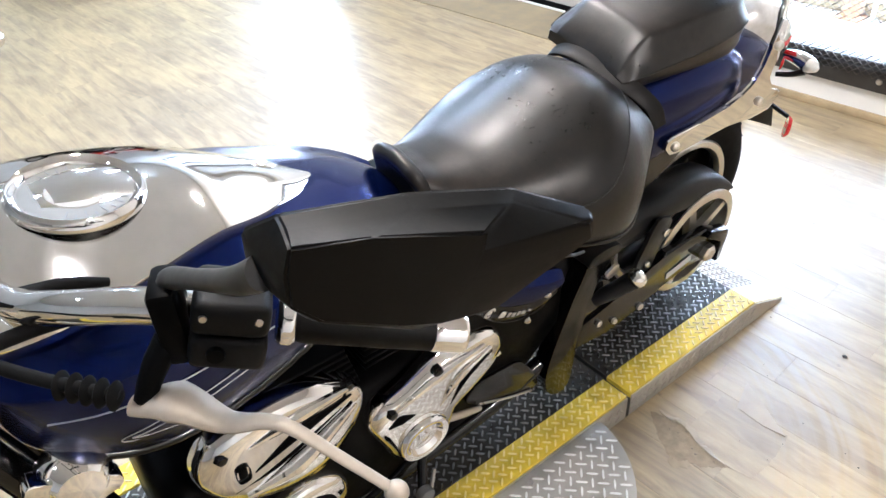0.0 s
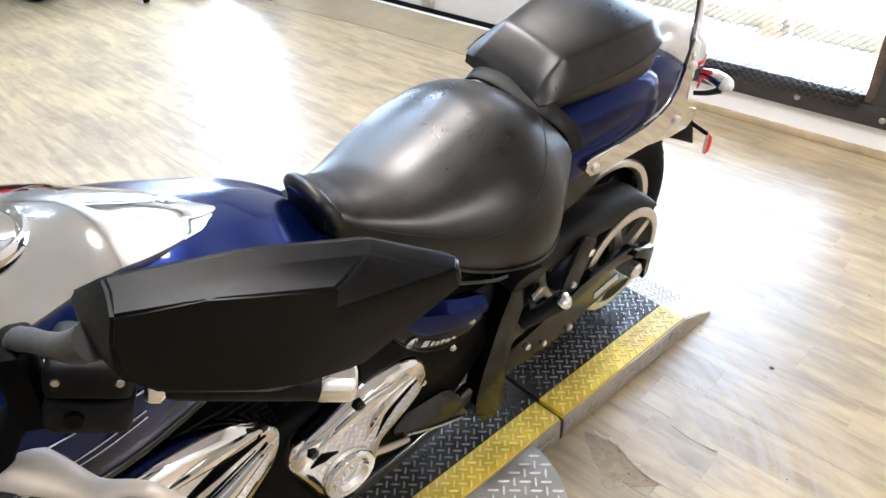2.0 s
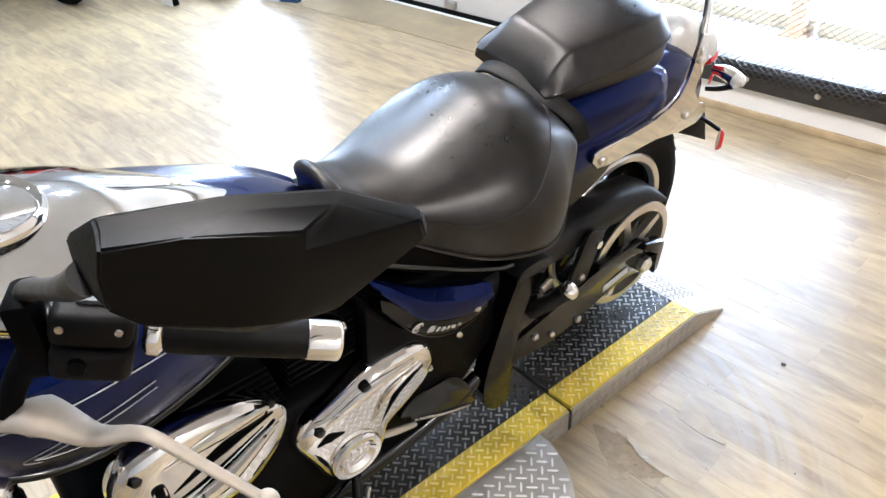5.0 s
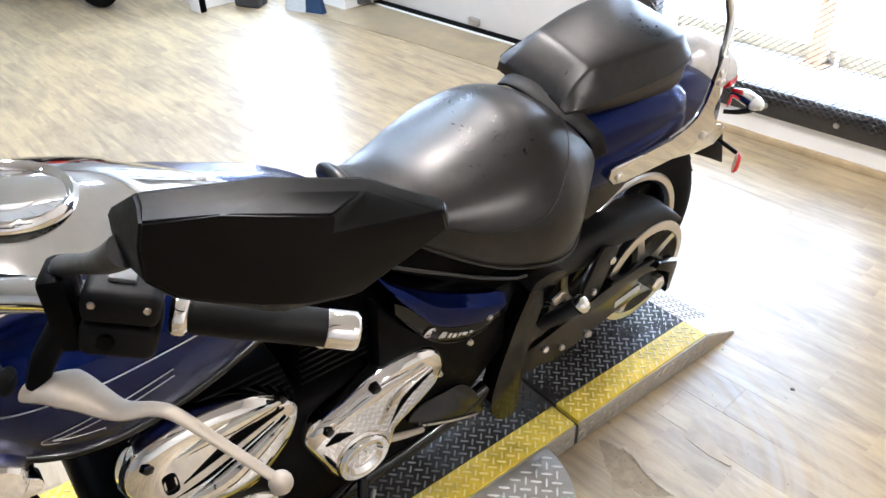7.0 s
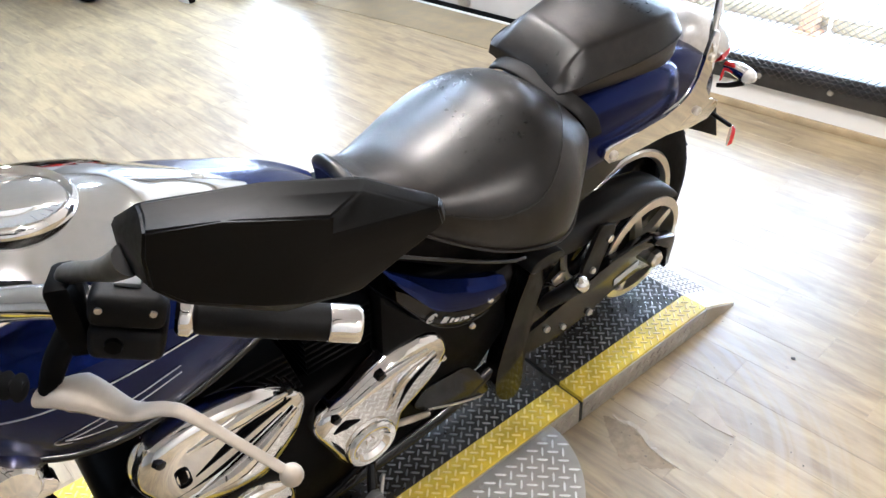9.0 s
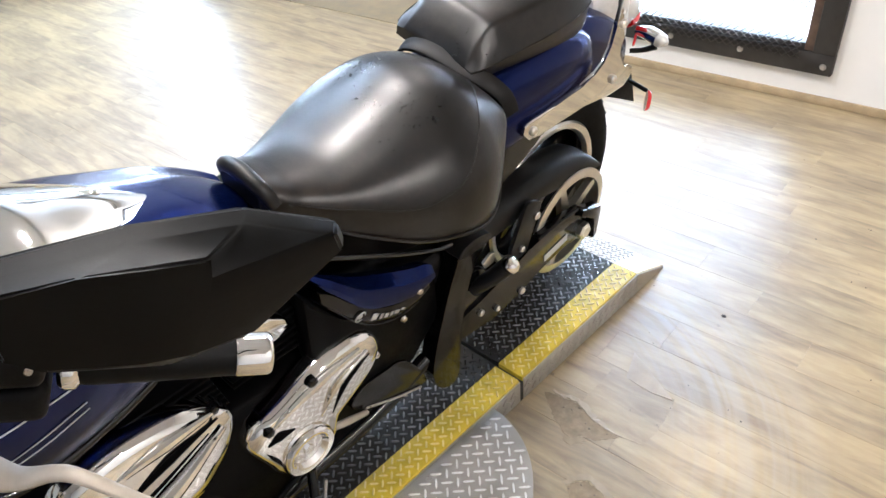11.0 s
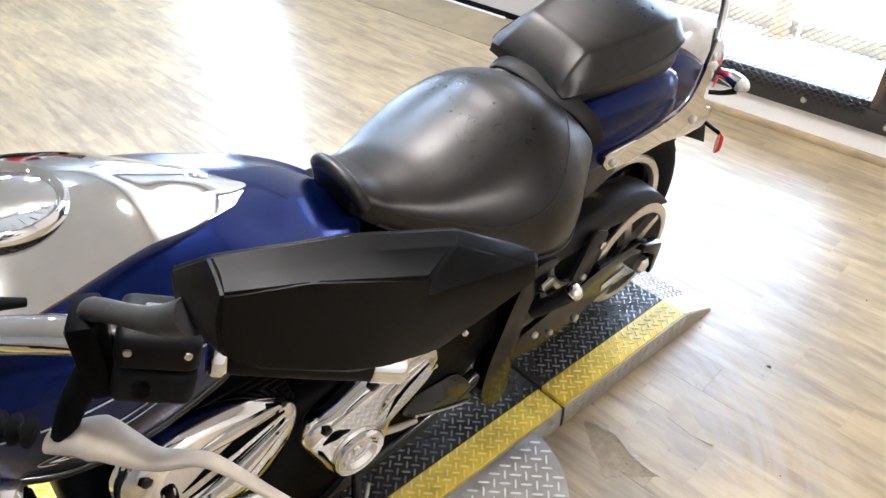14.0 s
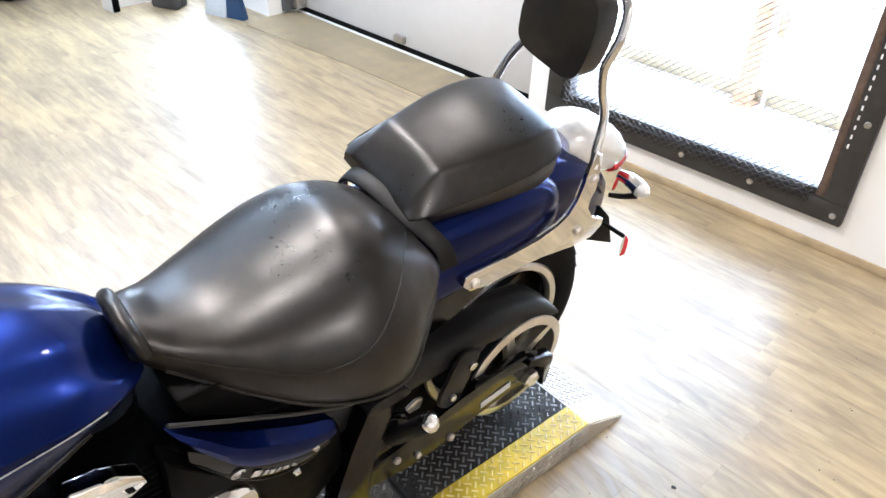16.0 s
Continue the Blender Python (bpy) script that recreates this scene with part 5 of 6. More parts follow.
glen = (GB - GA).length
part("grip", tube([along(0.05), along(0.06), along(glen * 0.6), along(glen - 0.032)], [0.0165, 0.0182, 0.0182, 0.0176], 6, 20), GRIPRUBBER, hb, "black ribbed rubber grip")
part("grip_cap", tube([along(glen - 0.032), along(glen - 0.028), along(glen - 0.004), along(glen)], [0.017, 0.0185, 0.0185, 0.012], 5, 20), CHROME, hb, "chrome grip end")
part("grip_ring", tube([along(0.034), along(0.038), along(0.046), along(0.05)], [0.017, 0.021, 0.021, 0.017], 4, 20), CHROME, hb, "chrome ring")
AXIS = Matrix((GD, Vector((0, 0, 1)).cross(GD).normalized(), GD.cross(Vector((0, 0, 1)).cross(GD)).normalized())).transposed().to_4x4()


def on_bar(bm, at):
    """A piece built along x, set on the handlebar at that distance."""
    return moved(bm, T(along(at)) @ AXIS)


sw = part("switch_housing", on_bar(box((-0.034, -0.031, 0.001), (0.028, 0.030, 0.033), 0.009, 3), 0.0), GRIPRUBBER, hb, "black switch housing")
part("lower_housing", on_bar(box((-0.034, -0.031, -0.034), (0.028, 0.030, -0.0002), 0.009, 3), 0.0), GRIPRUBBER, sw)
part("switch", on_bar(box((-0.016, -0.012, 0.0325), (0.006, 0.010, 0.0375), 0.002), 0.0), GREYPLASTIC, sw, "grey thumb switch")
part("switch", on_bar(box((0.010, -0.006, 0.0325), (0.020, 0.008, 0.036), 0.002), 0.0), BLACK, sw)
part("horn_button", on_bar(moved(turned([(0.0005, -0.0345), (0.007, -0.0345), (0.008, -0.030), (0.0005, -0.030)], 16, "y"), T((-0.012, 0, -0.014))), 0.0), BLACK, sw, "round black button")
for sx in (-0.024, 0.018):
    part("screw", on_bar(moved(turned([(0.0005, -0.0325), (0.003, -0.0325), (0.0035, -0.030), (0.0005, -0.030)], 10, "y"), T((sx, 0, 0.022))), 0.0), SATIN, sw)
perch = part("lever_perch", moved(box((-0.024, -0.013, -0.040), (0.022, 0.011, 0.034), 0.007), T(along(-0.048)) @ pose(0, 0, 0, 0, 0, -28)), BLACK, hb, "black lever perch and mirror mount")
part("perch_arm", tube([along(-0.05, (0.004, -0.008, -0.02)), (0.425, -0.405, 0.985), (0.424, -0.420, 0.958)], [0.012, 0.011, 0.009], 5, 10), BLACK, perch)
lever_path = [(0.414, -0.428, 0.950), (0.442, -0.400, 0.957), (0.472, -0.373, 0.938), (0.500, -0.350, 0.946), (0.519, -0.338, 0.946), (0.546, -0.317, 0.922), (0.580, -0.288, 0.886)]
lever = part("clutch_lever", tube(lever_path, [0.012, 0.021, 0.0115, 0.0078, 0.0066, 0.0056, 0.0052], 6, 14, 0.55), LEVERMETAL, hb, "bare aluminium clutch lever")
bl = bmesh.new()
bmesh.ops.create_uvsphere(bl, u_segments=16, v_segments=10, radius=0.0108)
part("lever_ball", moved(bl, T((0.582, -0.286, 0.882))), LEVERMETAL, lever)
cable = part("clutch_cable", tube([(0.415, -0.435, 0.965), (0.36, -0.49, 0.985), (0.28, -0.54, 0.99), (0.15, -0.60, 0.95)], 0.006, 8, 10), RUBBER, bike, "black clutch cable")
for k in range(5):
    q = Vector((0.412, -0.438, 0.966)) + Vector((-0.0078, -0.0078, 0.0022)) * k
    part("bellows_rib", moved(turned([(0.006, -0.005), (0.013, 0.0), (0.006, 0.005)], 14, "y"), T(q) @ pose(0, 0, 0, 0, 0, -45)), RUBBER, cable)
# mirror
part("mirror_stem", tube([(0.418, -0.373, 1.030), (0.421, -0.371, 1.054), (0.436, -0.368, 1.066), (0.480, -0.364, 1.089), (0.522, -0.360, 1.111), (0.552, -0.355, 1.128), (0.572, -0.349, 1.142)], [0.0105, 0.0105, 0.009, 0.008, 0.0085, 0.0105, 0.012], 6, 14), STEMMETAL, bike, "dark satin mirror stem")
mo = [Vector(p) for p in ((0.560, -0.350, 1.158), (0.590, -0.338, 1.178), (0.618, -0.272, 1.175), (0.640, -0.213, 1.165), (0.668, -0.170, 1.145), (0.665, -0.165, 1.128), (0.640, -0.225, 1.087), (0.618, -0.275, 1.083), (0.588, -0.335, 1.108), (0.562, -0.352, 1.134))]
mc = sum(mo, Vector()) / len(mo)
mn = (mo[4] - mo[1]).cross(mo[1] - mo[8]).normalized()
mn = mn if mn.x > 0 else -mn
mi = [Vector(p) for p in ((0.6045, -0.349, 1.157), (0.608, -0.345, 1.177), (0.628, -0.304, 1.175), (0.655, -0.245, 1.165), (0.653, -0.248, 1.150), (0.650, -0.252, 1.131), (0.640, -0.268, 1.098), (0.630, -0.291, 1.104), (0.610, -0.334, 1.118), (0.603, -0.350, 1.134))]
shell = loft([[p - mn * 0.016 for p in mo], [p - mn * 0.012 + (p - mc).normalized() * 0.004 for p in mo], [p + mn * 0.001 for p in mo], mi])
bmesh.ops.bevel(shell, geom=shell.edges[:], offset=0.003, segments=2, affect="EDGES", clamp_overlap=True)
mirror = part("mirror_housing", shell, surface("mirror_plastic", (0.0009, 0.0009, 0.0009), 0.44, 0, 0.15, 160, 0.1, 0.06, spec=0.13), bike, "black angular rear-view mirror housing", smooth=40)
part("mirror_glass", loft([[mc + (p - mc) * 0.94 - mn * 0.0165 for p in mo], [mc + (p - mc) * 0.94 - mn * 0.0185 for p in mo]]), surface("mirror_silver", (0.9, 0.9, 0.9), 0.02, 1.0, 0.01, 20, 0, 0.01), mirror, "mirror glass")

# front end: fork, horn, wheel on the lift
for side in (1, -1):
    part("fork_leg", tube([(side * 0.10, -0.86, 0.30), (side * 0.105, -0.74, 0.58), (side * 0.11, -0.60, 0.92)], [0.034, 0.030, 0.024], 5, 16), CHROME, bike, "chrome front fork leg")
fw = part("front_wheel", moved(turned([(0.0005, -0.06), (0.03, -0.06), (0.03, 0.06), (0.0005, 0.06)], 20), T((0, -0.88, 0.31))), ALUMINIUM, bike)
part("tyre", moved(ring_of([(0.22, -0.055), (0.26, -0.065), (0.295, -0.045), (0.31, 0), (0.295, 0.045), (0.26, 0.065), (0.22, 0.055)], 48), T((0, -0.88, 0.31))), RUBBER, fw)
part("rim", moved(ring_of([(0.205, -0.05), (0.225, -0.05), (0.225, 0.05), (0.205, 0.05)], 48), T((0, -0.88, 0.31))), ALUMINIUM, fw)
for k in range(3):
    part("spoke", moved(box((-0.018, 0.02, -0.03), (0.018, 0.21, 0.03), 0.01), T((0, -0.88, 0.31)) @ Matrix.Rotation(2 * math.pi * k / 3, 4, "X")), ALUMINIUM, fw)
part("down_tube", tube([(0.06, -0.62, 0.80), (0.075, -0.54, 0.55), (0.09, -0.46, 0.18)], 0.024, 6, 12), GLOSSBLACK, bike)
part("down_tube", tube([(-0.06, -0.62, 0.80), (-0.075, -0.54, 0.55), (-0.09, -0.46, 0.18)], 0.024, 6, 12), GLOSSBLACK, bike)
part("horn", moved(turned([(0.0005, 0.05), (0.03, 0.048), (0.045, 0.03), (0.05, 0.0), (0.03, -0.03), (0.0005, -0.03)], 24), T((0.10, -0.50, 0.615))), CHROME, bike, "round chrome horn")
part("lower_trim", slab(round_outline([(-0.55, 0.655), (-0.51, 0.628), (-0.455, 0.600), (-0.46, 0.575), (-0.51, 0.58), (-0.56, 0.62)], 4), 0.11, 0.14, "x", 0.006), CHROME, bike)

# black tubes that stand in for the cables' shadows by the console
part("cable_shade", tube([(0.20, -0.52, 0.975), (0.20, -0.478, 0.957), (0.20, -0.425, 0.945), (0.20, -0.385, 0.928)], [0.007, 0.009, 0.009, 0.005], 6, 10), RUBBER, bike, "black tube standing in for cable shadows beside the console")
part("cable_shade", tube([(0.26, -0.53, 0.955), (0.26, -0.45, 0.95), (0.27, -0.36, 0.935)], 0.008, 6, 10), RUBBER, bike)
upright("tank_trim", tube([flank(-0.48 + 0.056 * k, 1.08) for k in range(10)], 0.008, 4, 10), GLOSSBLACK, tank, "black lower tank rail")

# ---- things along the front, by the side window ----
def toy_bike(name, label, x, y, turn, colour):
    """A parked motorcycle, seen mostly by its front wheel and lower parts."""
    b = thing(name, label, "motorcycle", pose(x, y, 0, 0, 0, turn) @ Matrix.Diagonal((0.8, 0.8, 0.8, 1)), group="parked motorcycles")
    for wy, wname in ((0.0, "front_wheel"), (1.38, "rear_wheel")):
        w = part(wname, moved(turned([(0.0005, -0.06), (0.035, -0.06), (0.035, 0.06), (0.0005, 0.06)], 16), T((0, wy, 0.30))), BLACK, b)
        part("tyre", moved(ring_of([(0.215, -0.05), (0.25, -0.06), (0.285, -0.045), (0.30, 0), (0.285, 0.045), (0.25, 0.06), (0.215, 0.05)], 40), T((0, wy, 0.30))), RUBBER, w)
        part("rim", moved(ring_of([(0.20, -0.05), (0.22, -0.05), (0.22, 0.05), (0.20, 0.05)], 40), T((0, wy, 0.30))), BLACK, w)
        for k in range(5):
            part("spoke", moved(box((-0.015, 0.02, -0.012), (0.015, 0.205, 0.012), 0.004), T((0, wy, 0.30)) @ Matrix.Rotation(2 * math.pi * k / 5, 4, "X")), BLACK, w)
        for sx in (1, -1):
            rotor = [[(sx * h, r * (1 + (0.035 * math.cos(9 * a) if r > 0.12 else 0.03 * math.cos(9 * a + 1))) * math.cos(a), r * (1 + (0.035 * math.cos(9 * a) if r > 0.12 else 0.03 * math.cos(9 * a + 1))) * math.sin(a)) for r, h in ((0.105, 0.062), (0.155, 0.062), (0.155, 0.068), (0.105, 0.068))] for a in (2 * math.pi * q / 72 for q in range(72))]
            part("brake_disc", moved(loft_loop(rotor), T((0, wy, 0.30))), ALUMINIUM, w, "scalloped steel brake disc")
    part("caliper", box((0.075, 0.04, 0.36), (0.115, 0.12, 0.46), 0.012), BLACK, b)
    for sx in (-0.1, 0.1):
        part("fork_leg", tube([(sx, 0.0, 0.28), (sx, 0.14, 0.62), (sx, 0.27, 0.95)], 0.024, 4), ALUMINIUM, b)
    arc = [radians(55 + 100 * k / 14) for k in range(15)]
    part("front_fender", loft([[(x, r * math.cos(a), 0.30 + r * math.sin(a)) for x, r in ((-0.07, 0.312), (-0.05, 0.326), (0.05, 0.326), (0.07, 0.312), (0.05, 0.318), (-0.05, 0.318))] for a in arc]), colour, b)
    part("fuel_tank", body([(0.30, 0.06, 0.86, 0.76), (0.38, 0.13, 0.98, 0.74), (0.55, 0.15, 1.02, 0.74), (0.72, 0.12, 0.95, 0.74), (0.80, 0.08, 0.86, 0.76)], lambda v: superring(v[0], v[1], v[2], 2.5), 16), colour, b)
    part("shroud", body([(0.20, 0.05, 0.85, 0.62), (0.32, 0.16, 0.92, 0.60), (0.50, 0.17, 0.86, 0.58), (0.62, 0.10, 0.80, 0.60)], lambda v: superring(v[0], v[1], v[2], 2.4), 12), colour, b)
    part("seat", body([(0.78, 0.08, 0.84, 0.76), (0.95, 0.13, 0.82, 0.75), (1.2, 0.12, 0.86, 0.78), (1.5, 0.08, 0.92, 0.86)], lambda v: superring(v[0], v[1], v[2], 2.6), 14), LEATHER, b)
    part("engine", box((-0.11, 0.45, 0.30), (0.11, 0.82, 0.60), 0.05, 3), BLACK, b)
    part("exhaust", tube([(0.12, 0.42, 0.40), (0.14, 0.5, 0.2), (0.15, 0.9, 0.22), (0.17, 1.3, 0.36)], 0.035), SATIN, b)
    part("handlebar", tube([(-0.36, 0.36, 1.06), (-0.15, 0.27, 1.05), (0.15, 0.27, 1.05), (0.36, 0.36, 1.06)], 0.013), BLACK, b)
    part("headlight", body([(0.10, 0.07, 0.93, 0.83), (0.16, 0.1, 0.97, 0.79), (0.25, 0.08, 0.95, 0.82)], lambda v: superring(v[0], v[1], v[2], 2.2), 8), BLACK, b)
    part("swing_arm", box((-0.12, 0.8, 0.27), (0.12, 1.4, 0.33), 0.02), ALUMINIUM, b)
    part("side_stand", tube([(0.1, 0.62, 0.26), (0.22, 0.58, 0.01)], 0.011, 3), BLACK, b)
    return b


toy_bike("parked_motorcycle", "red street motorcycle parked on its stand", -5.27, 1.99, 109, REDPAINT)
toy_bike("parked_motorcycle", "dark motorcycle parked in the row", -6.05, 1.93, 109, REDPAINT)


def cabinet():
    c = thing("display_cabinet", "white counter with one open bay against the front wall", "cabinet", pose(-5.33, 2.45, 0, 0, 0, 3))
    part("plinth", box((0, 0, 0), (0.655, 0.5, 0.135), 0.004), PAPERWHITE, c)
    part("side_panel", box((0, 0.004, 0.1352), (0.025, 0.5, 0.949), 0.002), PAPERWHITE, c)
    part("body", box((0.205, 0.002, 0.1352), (0.655, 0.5, 0.949), 0.005), PAPERWHITE, c)
    part("back_panel", box((0.0255, 0.47, 0.1352), (0.2045, 0.5, 0.949)), PAPERWHITE, c)
    part("top", box((-0.02, -0.02, 0.9495), (0.675, 0.52, 0.985), 0.006), PAPERWHITE, c)
    part("sticker", box((0.50, -0.0015, 0.37), (0.575, 0.0018, 0.43)), surface("blue_sticker", (0.03, 0.28, 0.75), 0.4, 0, 0.1, 40), c, "small blue sticker")
    return c


cabinet()
SHELF = pose(-5.33, 2.45, 0.1352, 0, 0, 3)
bc = thing("black_case", "upright black case standing in the open counter bay", "case", SHELF @ T((0.10, 0.14, 0)))
part("shell", box((0, 0, 0), (0.095, 0.28, 0.30), 0.012, 3), CASEPLASTIC, bc)
part("lid_band", box((-0.002, -0.002, 0.20), (0.097, 0.282, 0.215), 0.002), BLACK, bc)
part("handle", tube([(0.045, 0.08, 0.295), (0.045, 0.09, 0.325), (0.045, 0.18, 0.325), (0.045, 0.19, 0.295)], 0.008, 4, 8), BLACK, bc)
yb = thing("power_tool", "yellow and black power tool lying on the counter's shelf", "tool", SHELF @ T((0.035, 0.012, 0)) @ pose(0, 0, 0, 0, 0, 8))
part("base_plate", box((-0.015, 0.0, 0.0), (0.160, 0.10, 0.018), 0.006), BLACK, yb)
part("housing", body([(0.005, 0.040, 0.075, 0.018), (0.03, 0.056, 0.105, 0.018), (0.07, 0.056, 0.100, 0.018), (0.098, 0.040, 0.070, 0.018)], lambda v: [(x + 0.075, z) for x, z in superring(v[0], v[1], v[2], 3.0, 18)], 10), YELLOWPLASTIC, yb, "yellow housing")
part("nozzle", tube([(0.03, 0.05, 0.045), (-0.01, 0.05, 0.038), (-0.04, 0.05, 0.034)], [0.018, 0.012, 0.008], 4, 10), YELLOWPLASTIC, yb)
bag = thing("gear_bag", "upright black gear bag with pale stripes by the wall", "bag", pose(-6.02, 2.68, 0, 0, 0, 10))
part("body", body([(0.0, 0.05, 0.48, 0.0), (0.03, 0.105, 0.56, 0.0), (0.12, 0.12, 0.58, 0.0), (0.20, 0.09, 0.52, 0.0)], lambda v: superring(v[0], v[1], v[2], 3.2, 20), 12), BLACK, bag)
for sx in (-0.045, 0.05):
    part("stripe", tube([(sx, 0.012, 0.06), (sx * 0.9, -0.003, 0.28), (sx * 0.8, 0.008, 0.50)], 0.009, 5, 8), LIGHTGREY, bag, "pale woven stripe")
part("strap", tube([(-0.06, 0.10, 0.55), (0, 0.10, 0.66), (0.06, 0.10, 0.55)], 0.012, 5, 8), BLACK, bag)


def small_box():
    b = thing("white_box", "upright white cardboard box with faint print", "box", pose(-4.72, 2.40, 0, 0, 0, 8))
    part("carton", box((0, 0, 0), (0.115, 0.05, 0.17), 0.002), PAPERWHITE, b)
    part("black_spine", box((0.1155, 0.004, 0.004), (0.132, 0.046, 0.165), 0.003), BLACK, b)
    for k in range(2):
        part("print_bar", box((0.02, -0.0008, 0.11 - 0.02 * k), (0.075, -0.0002, 0.118 - 0.02 * k)), GREYPLASTIC, b)


small_box()


def tool_case():
    b = thing("tool_case", "dark grey hard plastic tool case standing on edge", "tool case", pose(-4.62, 2.72, 0, 0, 0, 25))
    part("shell", box((0, 0, 0), (0.20, 0.075, 0.22), 0.018, 3), CASEPLASTIC, b)
    part("shell", box((0.01, -0.065, 0), (0.21, -0.002, 0.22), 0.018, 3), CASEPLASTIC, b)
    part("handle", tube([(0.06, 0.0, 0.215), (0.07, 0.0, 0.25), (0.14, 0.0, 0.25), (0.15, 0.0, 0.215)], 0.009, 4), BLACK, b)


tool_case()


def dustpan():
    b = thing("dustpan", "grey upright lobby dustpan with a thin blue handle", "dustpan", pose(-4.17, 2.90, 0, 0, 0, 20))
    part("pan", loft([[(-0.08, 0.0, 0.0), (0.08, 0.0, 0.0), (0.08, 0.09, 0.0), (-0.08, 0.09, 0.0)], [(-0.085, 0.02, 0.12), (0.085, 0.02, 0.12), (0.085, 0.11, 0.12), (-0.085, 0.11, 0.12)], [(-0.07, 0.05, 0.17), (0.07, 0.05, 0.17), (0.07, 0.11, 0.17), (-0.07, 0.11, 0.17)]]), LIGHTGREY, b)
    part("handle", tube([(0, 0.09, 0.16), (0.0, 0.12, 0.5), (0.0, 0.15, 0.85)], 0.011, 4), BLUEPLASTIC, b)


dustpan()
br = thing("broom", "broom with blue bristles leaning by the wall", "broom", pose(-4.05, 2.98, 0, 0, 0, 20))
part("bristles", loft([[(-0.075, -0.02, 0.0), (0.075, -0.02, 0.0), (0.075, 0.03, 0.0), (-0.075, 0.03, 0.0)], [(-0.05, -0.015, 0.13), (0.05, -0.015, 0.13), (0.05, 0.02, 0.13), (-0.05, 0.02, 0.13)]]), BLUEPLASTIC, br)
part("block", box((-0.055, -0.02, 0.13), (0.055, 0.025, 0.165), 0.008), BLUEPLASTIC, br)
part("handle", tube([(0, 0, 0.16), (0, 0.06, 0.8), (0, 0.12, 1.3)], 0.011, 4), BLUEPLASTIC, br)
cb = thing("cardboard_carton", "brown cardboard carton in the corner", "carton", pose(-6.75, 2.70, 0, 0, 0, 5))
part("carton", box((0, 0, 0), (0.35, 0.3, 0.45), 0.004), CARDBOARD, cb)
part("tape", box((0.15, -0.001, 0.0), (0.20, -0.0002, 0.45)), surface("packing_tape", (0.36, 0.24, 0.13), 0.3, 0, 0.1, 40), cb)

# ---- floor boards: the nearest singly, the rest as one ----
PW, PL, PT = 0.125, 0.91, 0.006
rng = random.Random(4)
verts_p, faces_p = [], []
meshes_p = {}


def board_mesh(length):
    key = round(length, 2)
    if key not in meshes_p:
        g = 0.0001
        me = bpy.data.meshes.new("plank")
        x, y, z, c = key - g, PW - g, 0.0, 0.0004
        vs = [(g, g, -PT), (x, g, -PT), (x, y, -PT), (g, y, -PT), (g, g, z - c), (x, g, z - c), (x, y, z - c), (g, y, z - c), (g + c, g + c, z), (x - c, g + c, z), (x - c, y - c, z), (g + c, y - c, z)]
        fs = [(0, 1, 5, 4), (1, 2, 6, 5), (2, 3, 7, 6), (3, 0, 4, 7), (4, 5, 9, 8), (5, 6, 10, 9), (6, 7, 11, 10), (7, 4, 8, 11), (8, 9, 10, 11)]
        me.from_pydata(vs, [], fs)
        me.materials.append(PLANK)
        meshes_p[key] = me
    return meshes_p[key]


y = -4.95
while y < 3.30:
    x = -9.0 - rng.random() * PL
    while x < 3.0:
        near = -2.2 < x < 1.4 and -0.1 < y < 3.2
        if near:
            ob = new("plank", board_mesh(PL))
            ob.matrix_basis = pose(x, y, 0)
            ob.parent = floor_ob
        else:
            me = board_mesh(PL)
            k = len(verts_p)
            verts_p += [(max(-9.0, min(3.0, v.co.x + x)), min(3.32, v.co.y + y), v.co.z) for v in me.vertices]
            faces_p += [[k + q for q in p.vertices] for p in me.polygons]
        x += PL
    y += PW
me = bpy.data.meshes.new("planks")
me.from_pydata(verts_p, [], faces_p)
me.materials.append(PLANK)
pl = new("planks", me)
pl.parent = floor_ob
tagged(pl, kind="stuff")


LIGHTVINYL = surface("lifted_vinyl", (0.30, 0.245, 0.165), 0.5, 0, 0.1, 40, 0.1)
# torn spots in the vinyl, a lifted sliver and grit
def ragged(outline):
    """The outline with torn, uneven edges."""
    out = []
    for i, p in enumerate(outline):
        q = outline[(i + 1) % len(outline)]
        for k in range(5):
            f = k / 5 + rng.uniform(-0.08, 0.08)
            out.append((p[0] + (q[0] - p[0]) * f + rng.uniform(-0.0028, 0.0028), p[1] + (q[1] - p[1]) * f + rng.uniform(-0.0028, 0.0028)))
    return out


def torn(name, outline, thick, material, label):
    return part(name, slab(ragged(outline), 0.0002, thick, "z", 0.0, 1), material, floor_ob, label)


def lifted_edge(points, centre, lift):
    """The curled rim of the vinyl along a tear: it rises towards the torn side."""
    rings = []
    pts = [Vector((x, y)) for x, y in points]
    for a, b in zip(pts, pts[1:]):
        for k in range(4):
            q = a + (b - a) * (k / 4) + Vector((rng.uniform(-0.0025, 0.0025), rng.uniform(-0.0025, 0.0025)))
            out = (q - Vector(centre)).normalized()
            h = lift * rng.uniform(0.35, 1.0)
            far = q + out * rng.uniform(0.012, 0.022)
            mid = q + out * 0.006
            rings.append([(far.x, far.y, 0.0008), (mid.x, mid.y, 0.0008 + 0.7 * h), (q.x, q.y, 0.001 + h), (q.x, q.y, 0.0004 + h), (mid.x, mid.y, 0.0002 + 0.6 * h), (far.x, far.y, 0.0001)])
    return part("torn_edge", loft(rings), LIGHTVINYL, floor_ob, "curled torn edge of the vinyl", smooth=50)


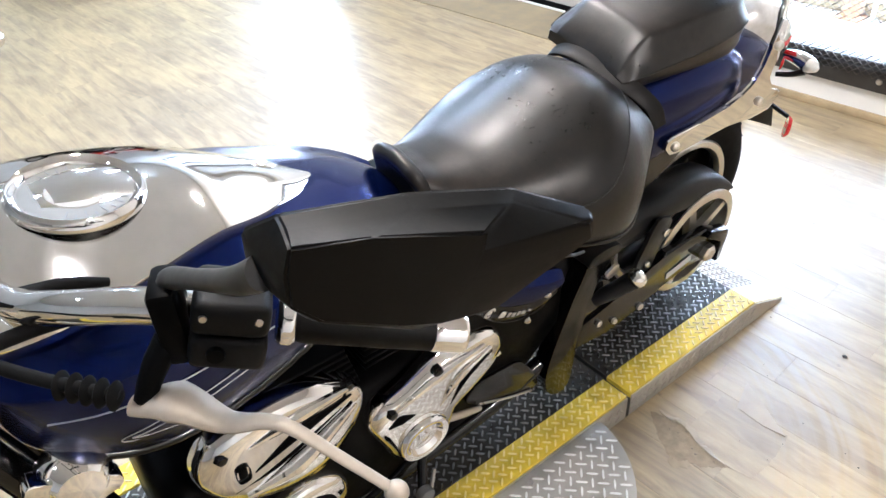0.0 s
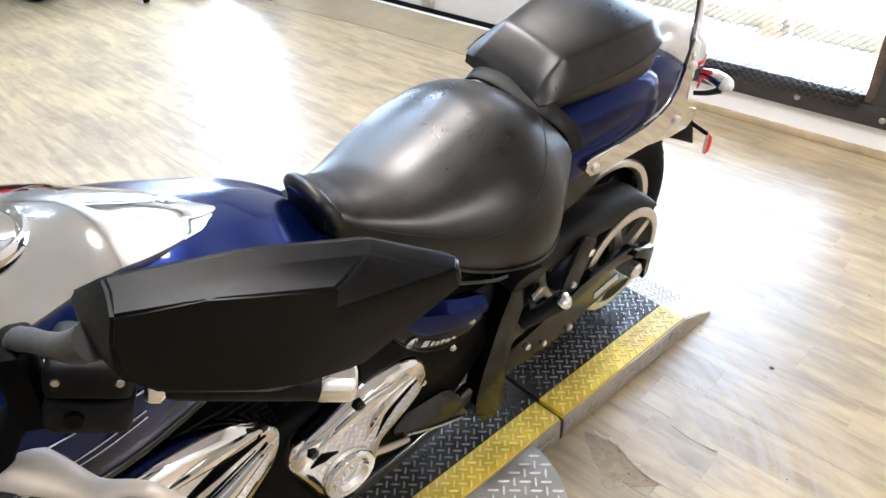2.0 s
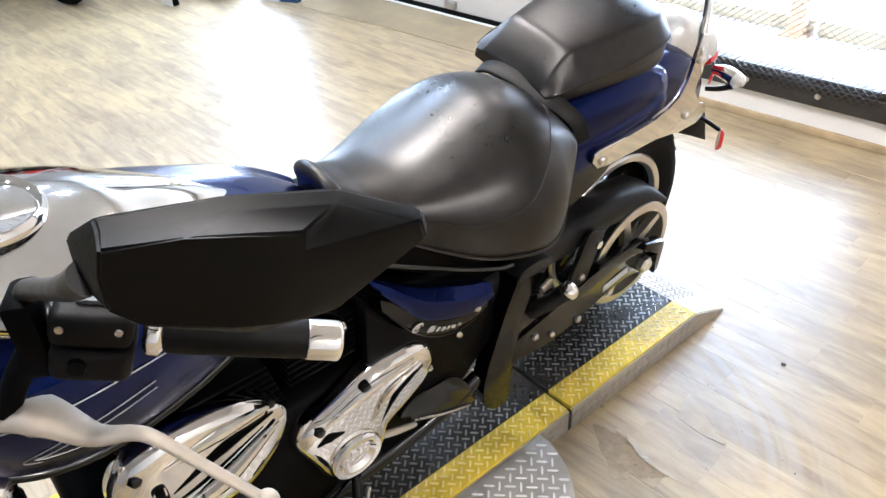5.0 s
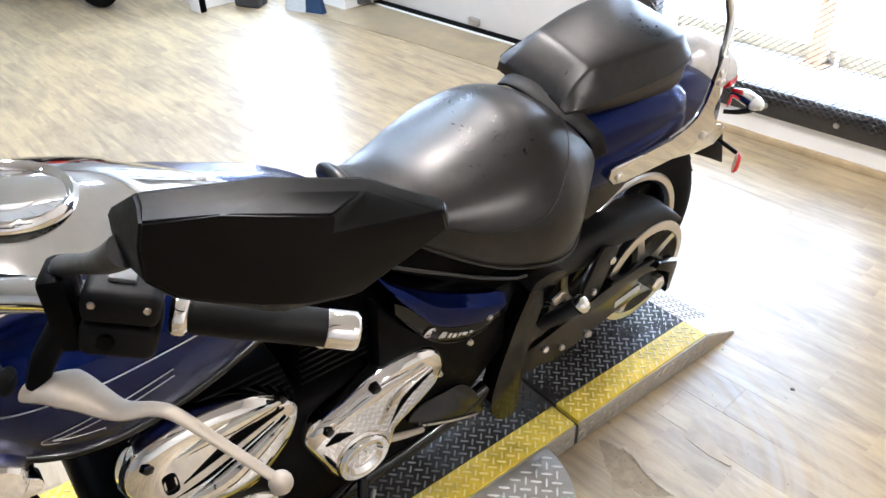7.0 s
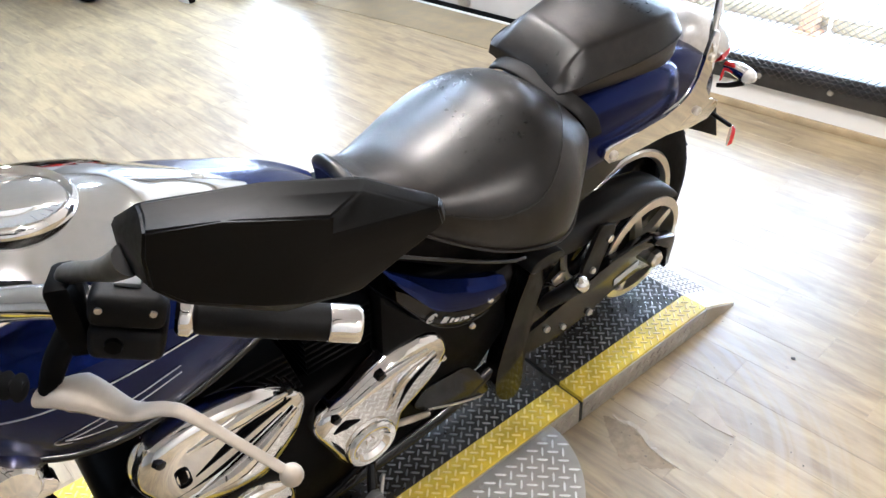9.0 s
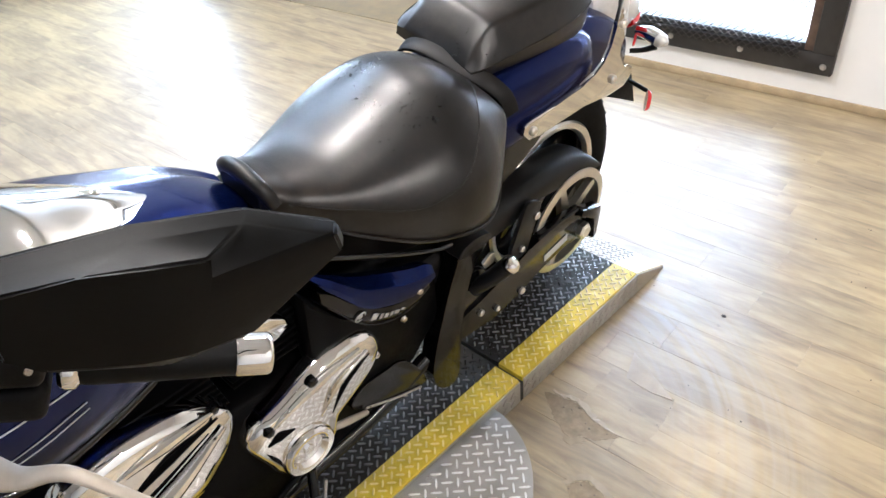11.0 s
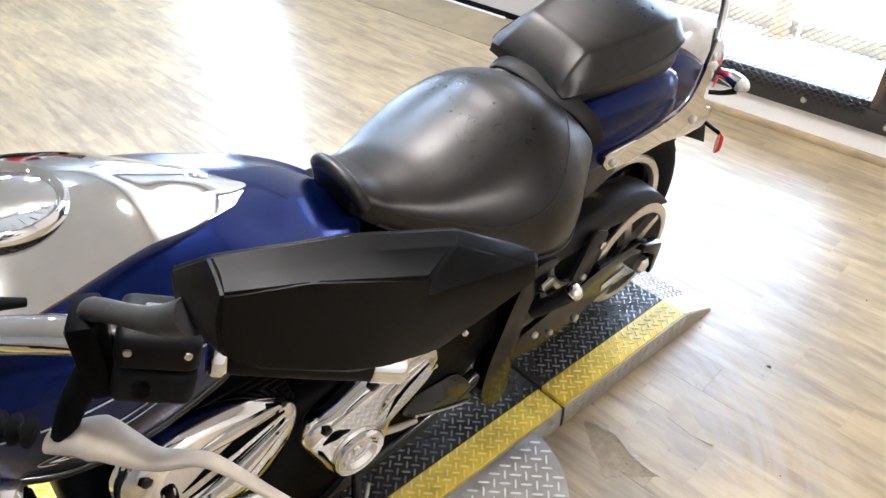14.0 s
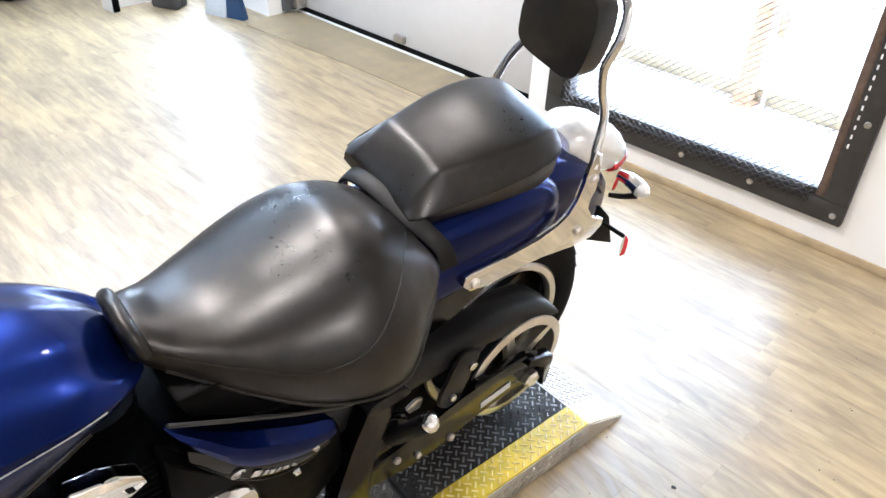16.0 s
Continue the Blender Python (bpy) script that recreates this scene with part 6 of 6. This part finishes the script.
torn("lifted_vinyl", [(-0.278, 1.388), (-0.277, 1.543), (-0.217, 1.553), (-0.097, 1.532), (-0.087, 1.463), (-0.093, 1.362), (-0.141, 1.354), (-0.185, 1.355), (-0.22, 1.363), (-0.245, 1.374)], 0.0005, PLANK, "scuffed vinyl lifted at its edge")
patch = [(-0.373, 1.364), (-0.347, 1.376), (-0.322, 1.375), (-0.301, 1.382), (-0.275, 1.379), (-0.241, 1.362), (-0.221, 1.355), (-0.188, 1.351), (-0.150, 1.349), (-0.172, 1.325), (-0.191, 1.306), (-0.222, 1.302), (-0.234, 1.282), (-0.264, 1.281), (-0.291, 1.298), (-0.327, 1.323)]
torn("worn_patch", patch, 0.0006, TORN, "grey patch where the vinyl is torn away")
patch_small = [(-0.176, 1.161), (-0.169, 1.182), (-0.147, 1.199), (-0.124, 1.196), (-0.097, 1.187), (-0.07, 1.171), (-0.043, 1.139), (-0.075, 1.105), (-0.102, 1.096), (-0.143, 1.122)]
torn("worn_patch", patch_small, 0.0006, TORN, "grey patch where the vinyl is torn away")
lifted_edge(patch[1:9], (-0.26, 1.32), 0.0045)
lifted_edge(patch[11:14], (-0.26, 1.32), 0.003)
lifted_edge(patch_small[0:7], (-0.11, 1.14), 0.0035)
# the window's glint on the tilted sliver, put into a paler, glossier vinyl
GLINTFACE = surface("glint_pale_vinyl", (0.36, 0.30, 0.215), 0.4, 0, 0.15, 30, 0.05, 0.06, spec=0.8)
flap = [(-0.257, 1.623), (-0.209, 1.594), (-0.1, 1.526), (-0.155, 1.52), (-0.23, 1.528)]
part("torn_sliver", loft([[(x, y, 0.0003) for x, y in flap], [(x, y, z) for (x, y), z in zip(flap, [0.0012, 0.0035, 0.0045, 0.0012, 0.001])]]), GLINTFACE, floor_ob, "lifted sliver of vinyl, window glint put in as pale colour")
for pts in (patch[2:8], patch_small[1:6]):
    for x, y in pts:
        g = bmesh.new()
        bmesh.ops.create_icosphere(g, subdivisions=1, radius=rng.uniform(0.0015, 0.003))
        part("crumb", moved(g, T((x + rng.uniform(-0.006, 0.02), y - rng.uniform(0.006, 0.03), 0.0015)) @ Matrix.Diagonal((1.6, 1, 0.5, 1))), SUBFLOOR, floor_ob)
GRIT = surface("dark_grit", (0.03, 0.028, 0.025), 0.8, 0, 0.3, 200, 0.3)
spots = [(-0.125, 1.888), (-0.368, 2.633), (-0.233, 1.682), (-0.096, 1.436), (-0.094, 1.503), (0.059, 1.562), (0.02, 1.58), (0.353, 1.512), (0.402, 2.452), (0.355, 3.109), (0.345, 2.744)]
spots += [(rng.uniform(-0.35, 0.9), rng.uniform(1.1, 3.1)) for _ in range(40)]
for k, (px, py) in enumerate(spots):
    r = 0.006 if k == 0 else rng.uniform(0.0009, 0.0024)
    g = bmesh.new()
    bmesh.ops.create_icosphere(g, subdivisions=1, radius=r)
    moved(g, T((px, py, r * 0.4)) @ Matrix.Rotation(rng.random() * 6, 4, "Z") @ Matrix.Diagonal((1.3, 1, 0.5, 1)))
    tagged(new("grit", mesh_of(g, "grit", GRIT)), "small dark crumb of grit lying on the floor", "grit", "grit on the floor")
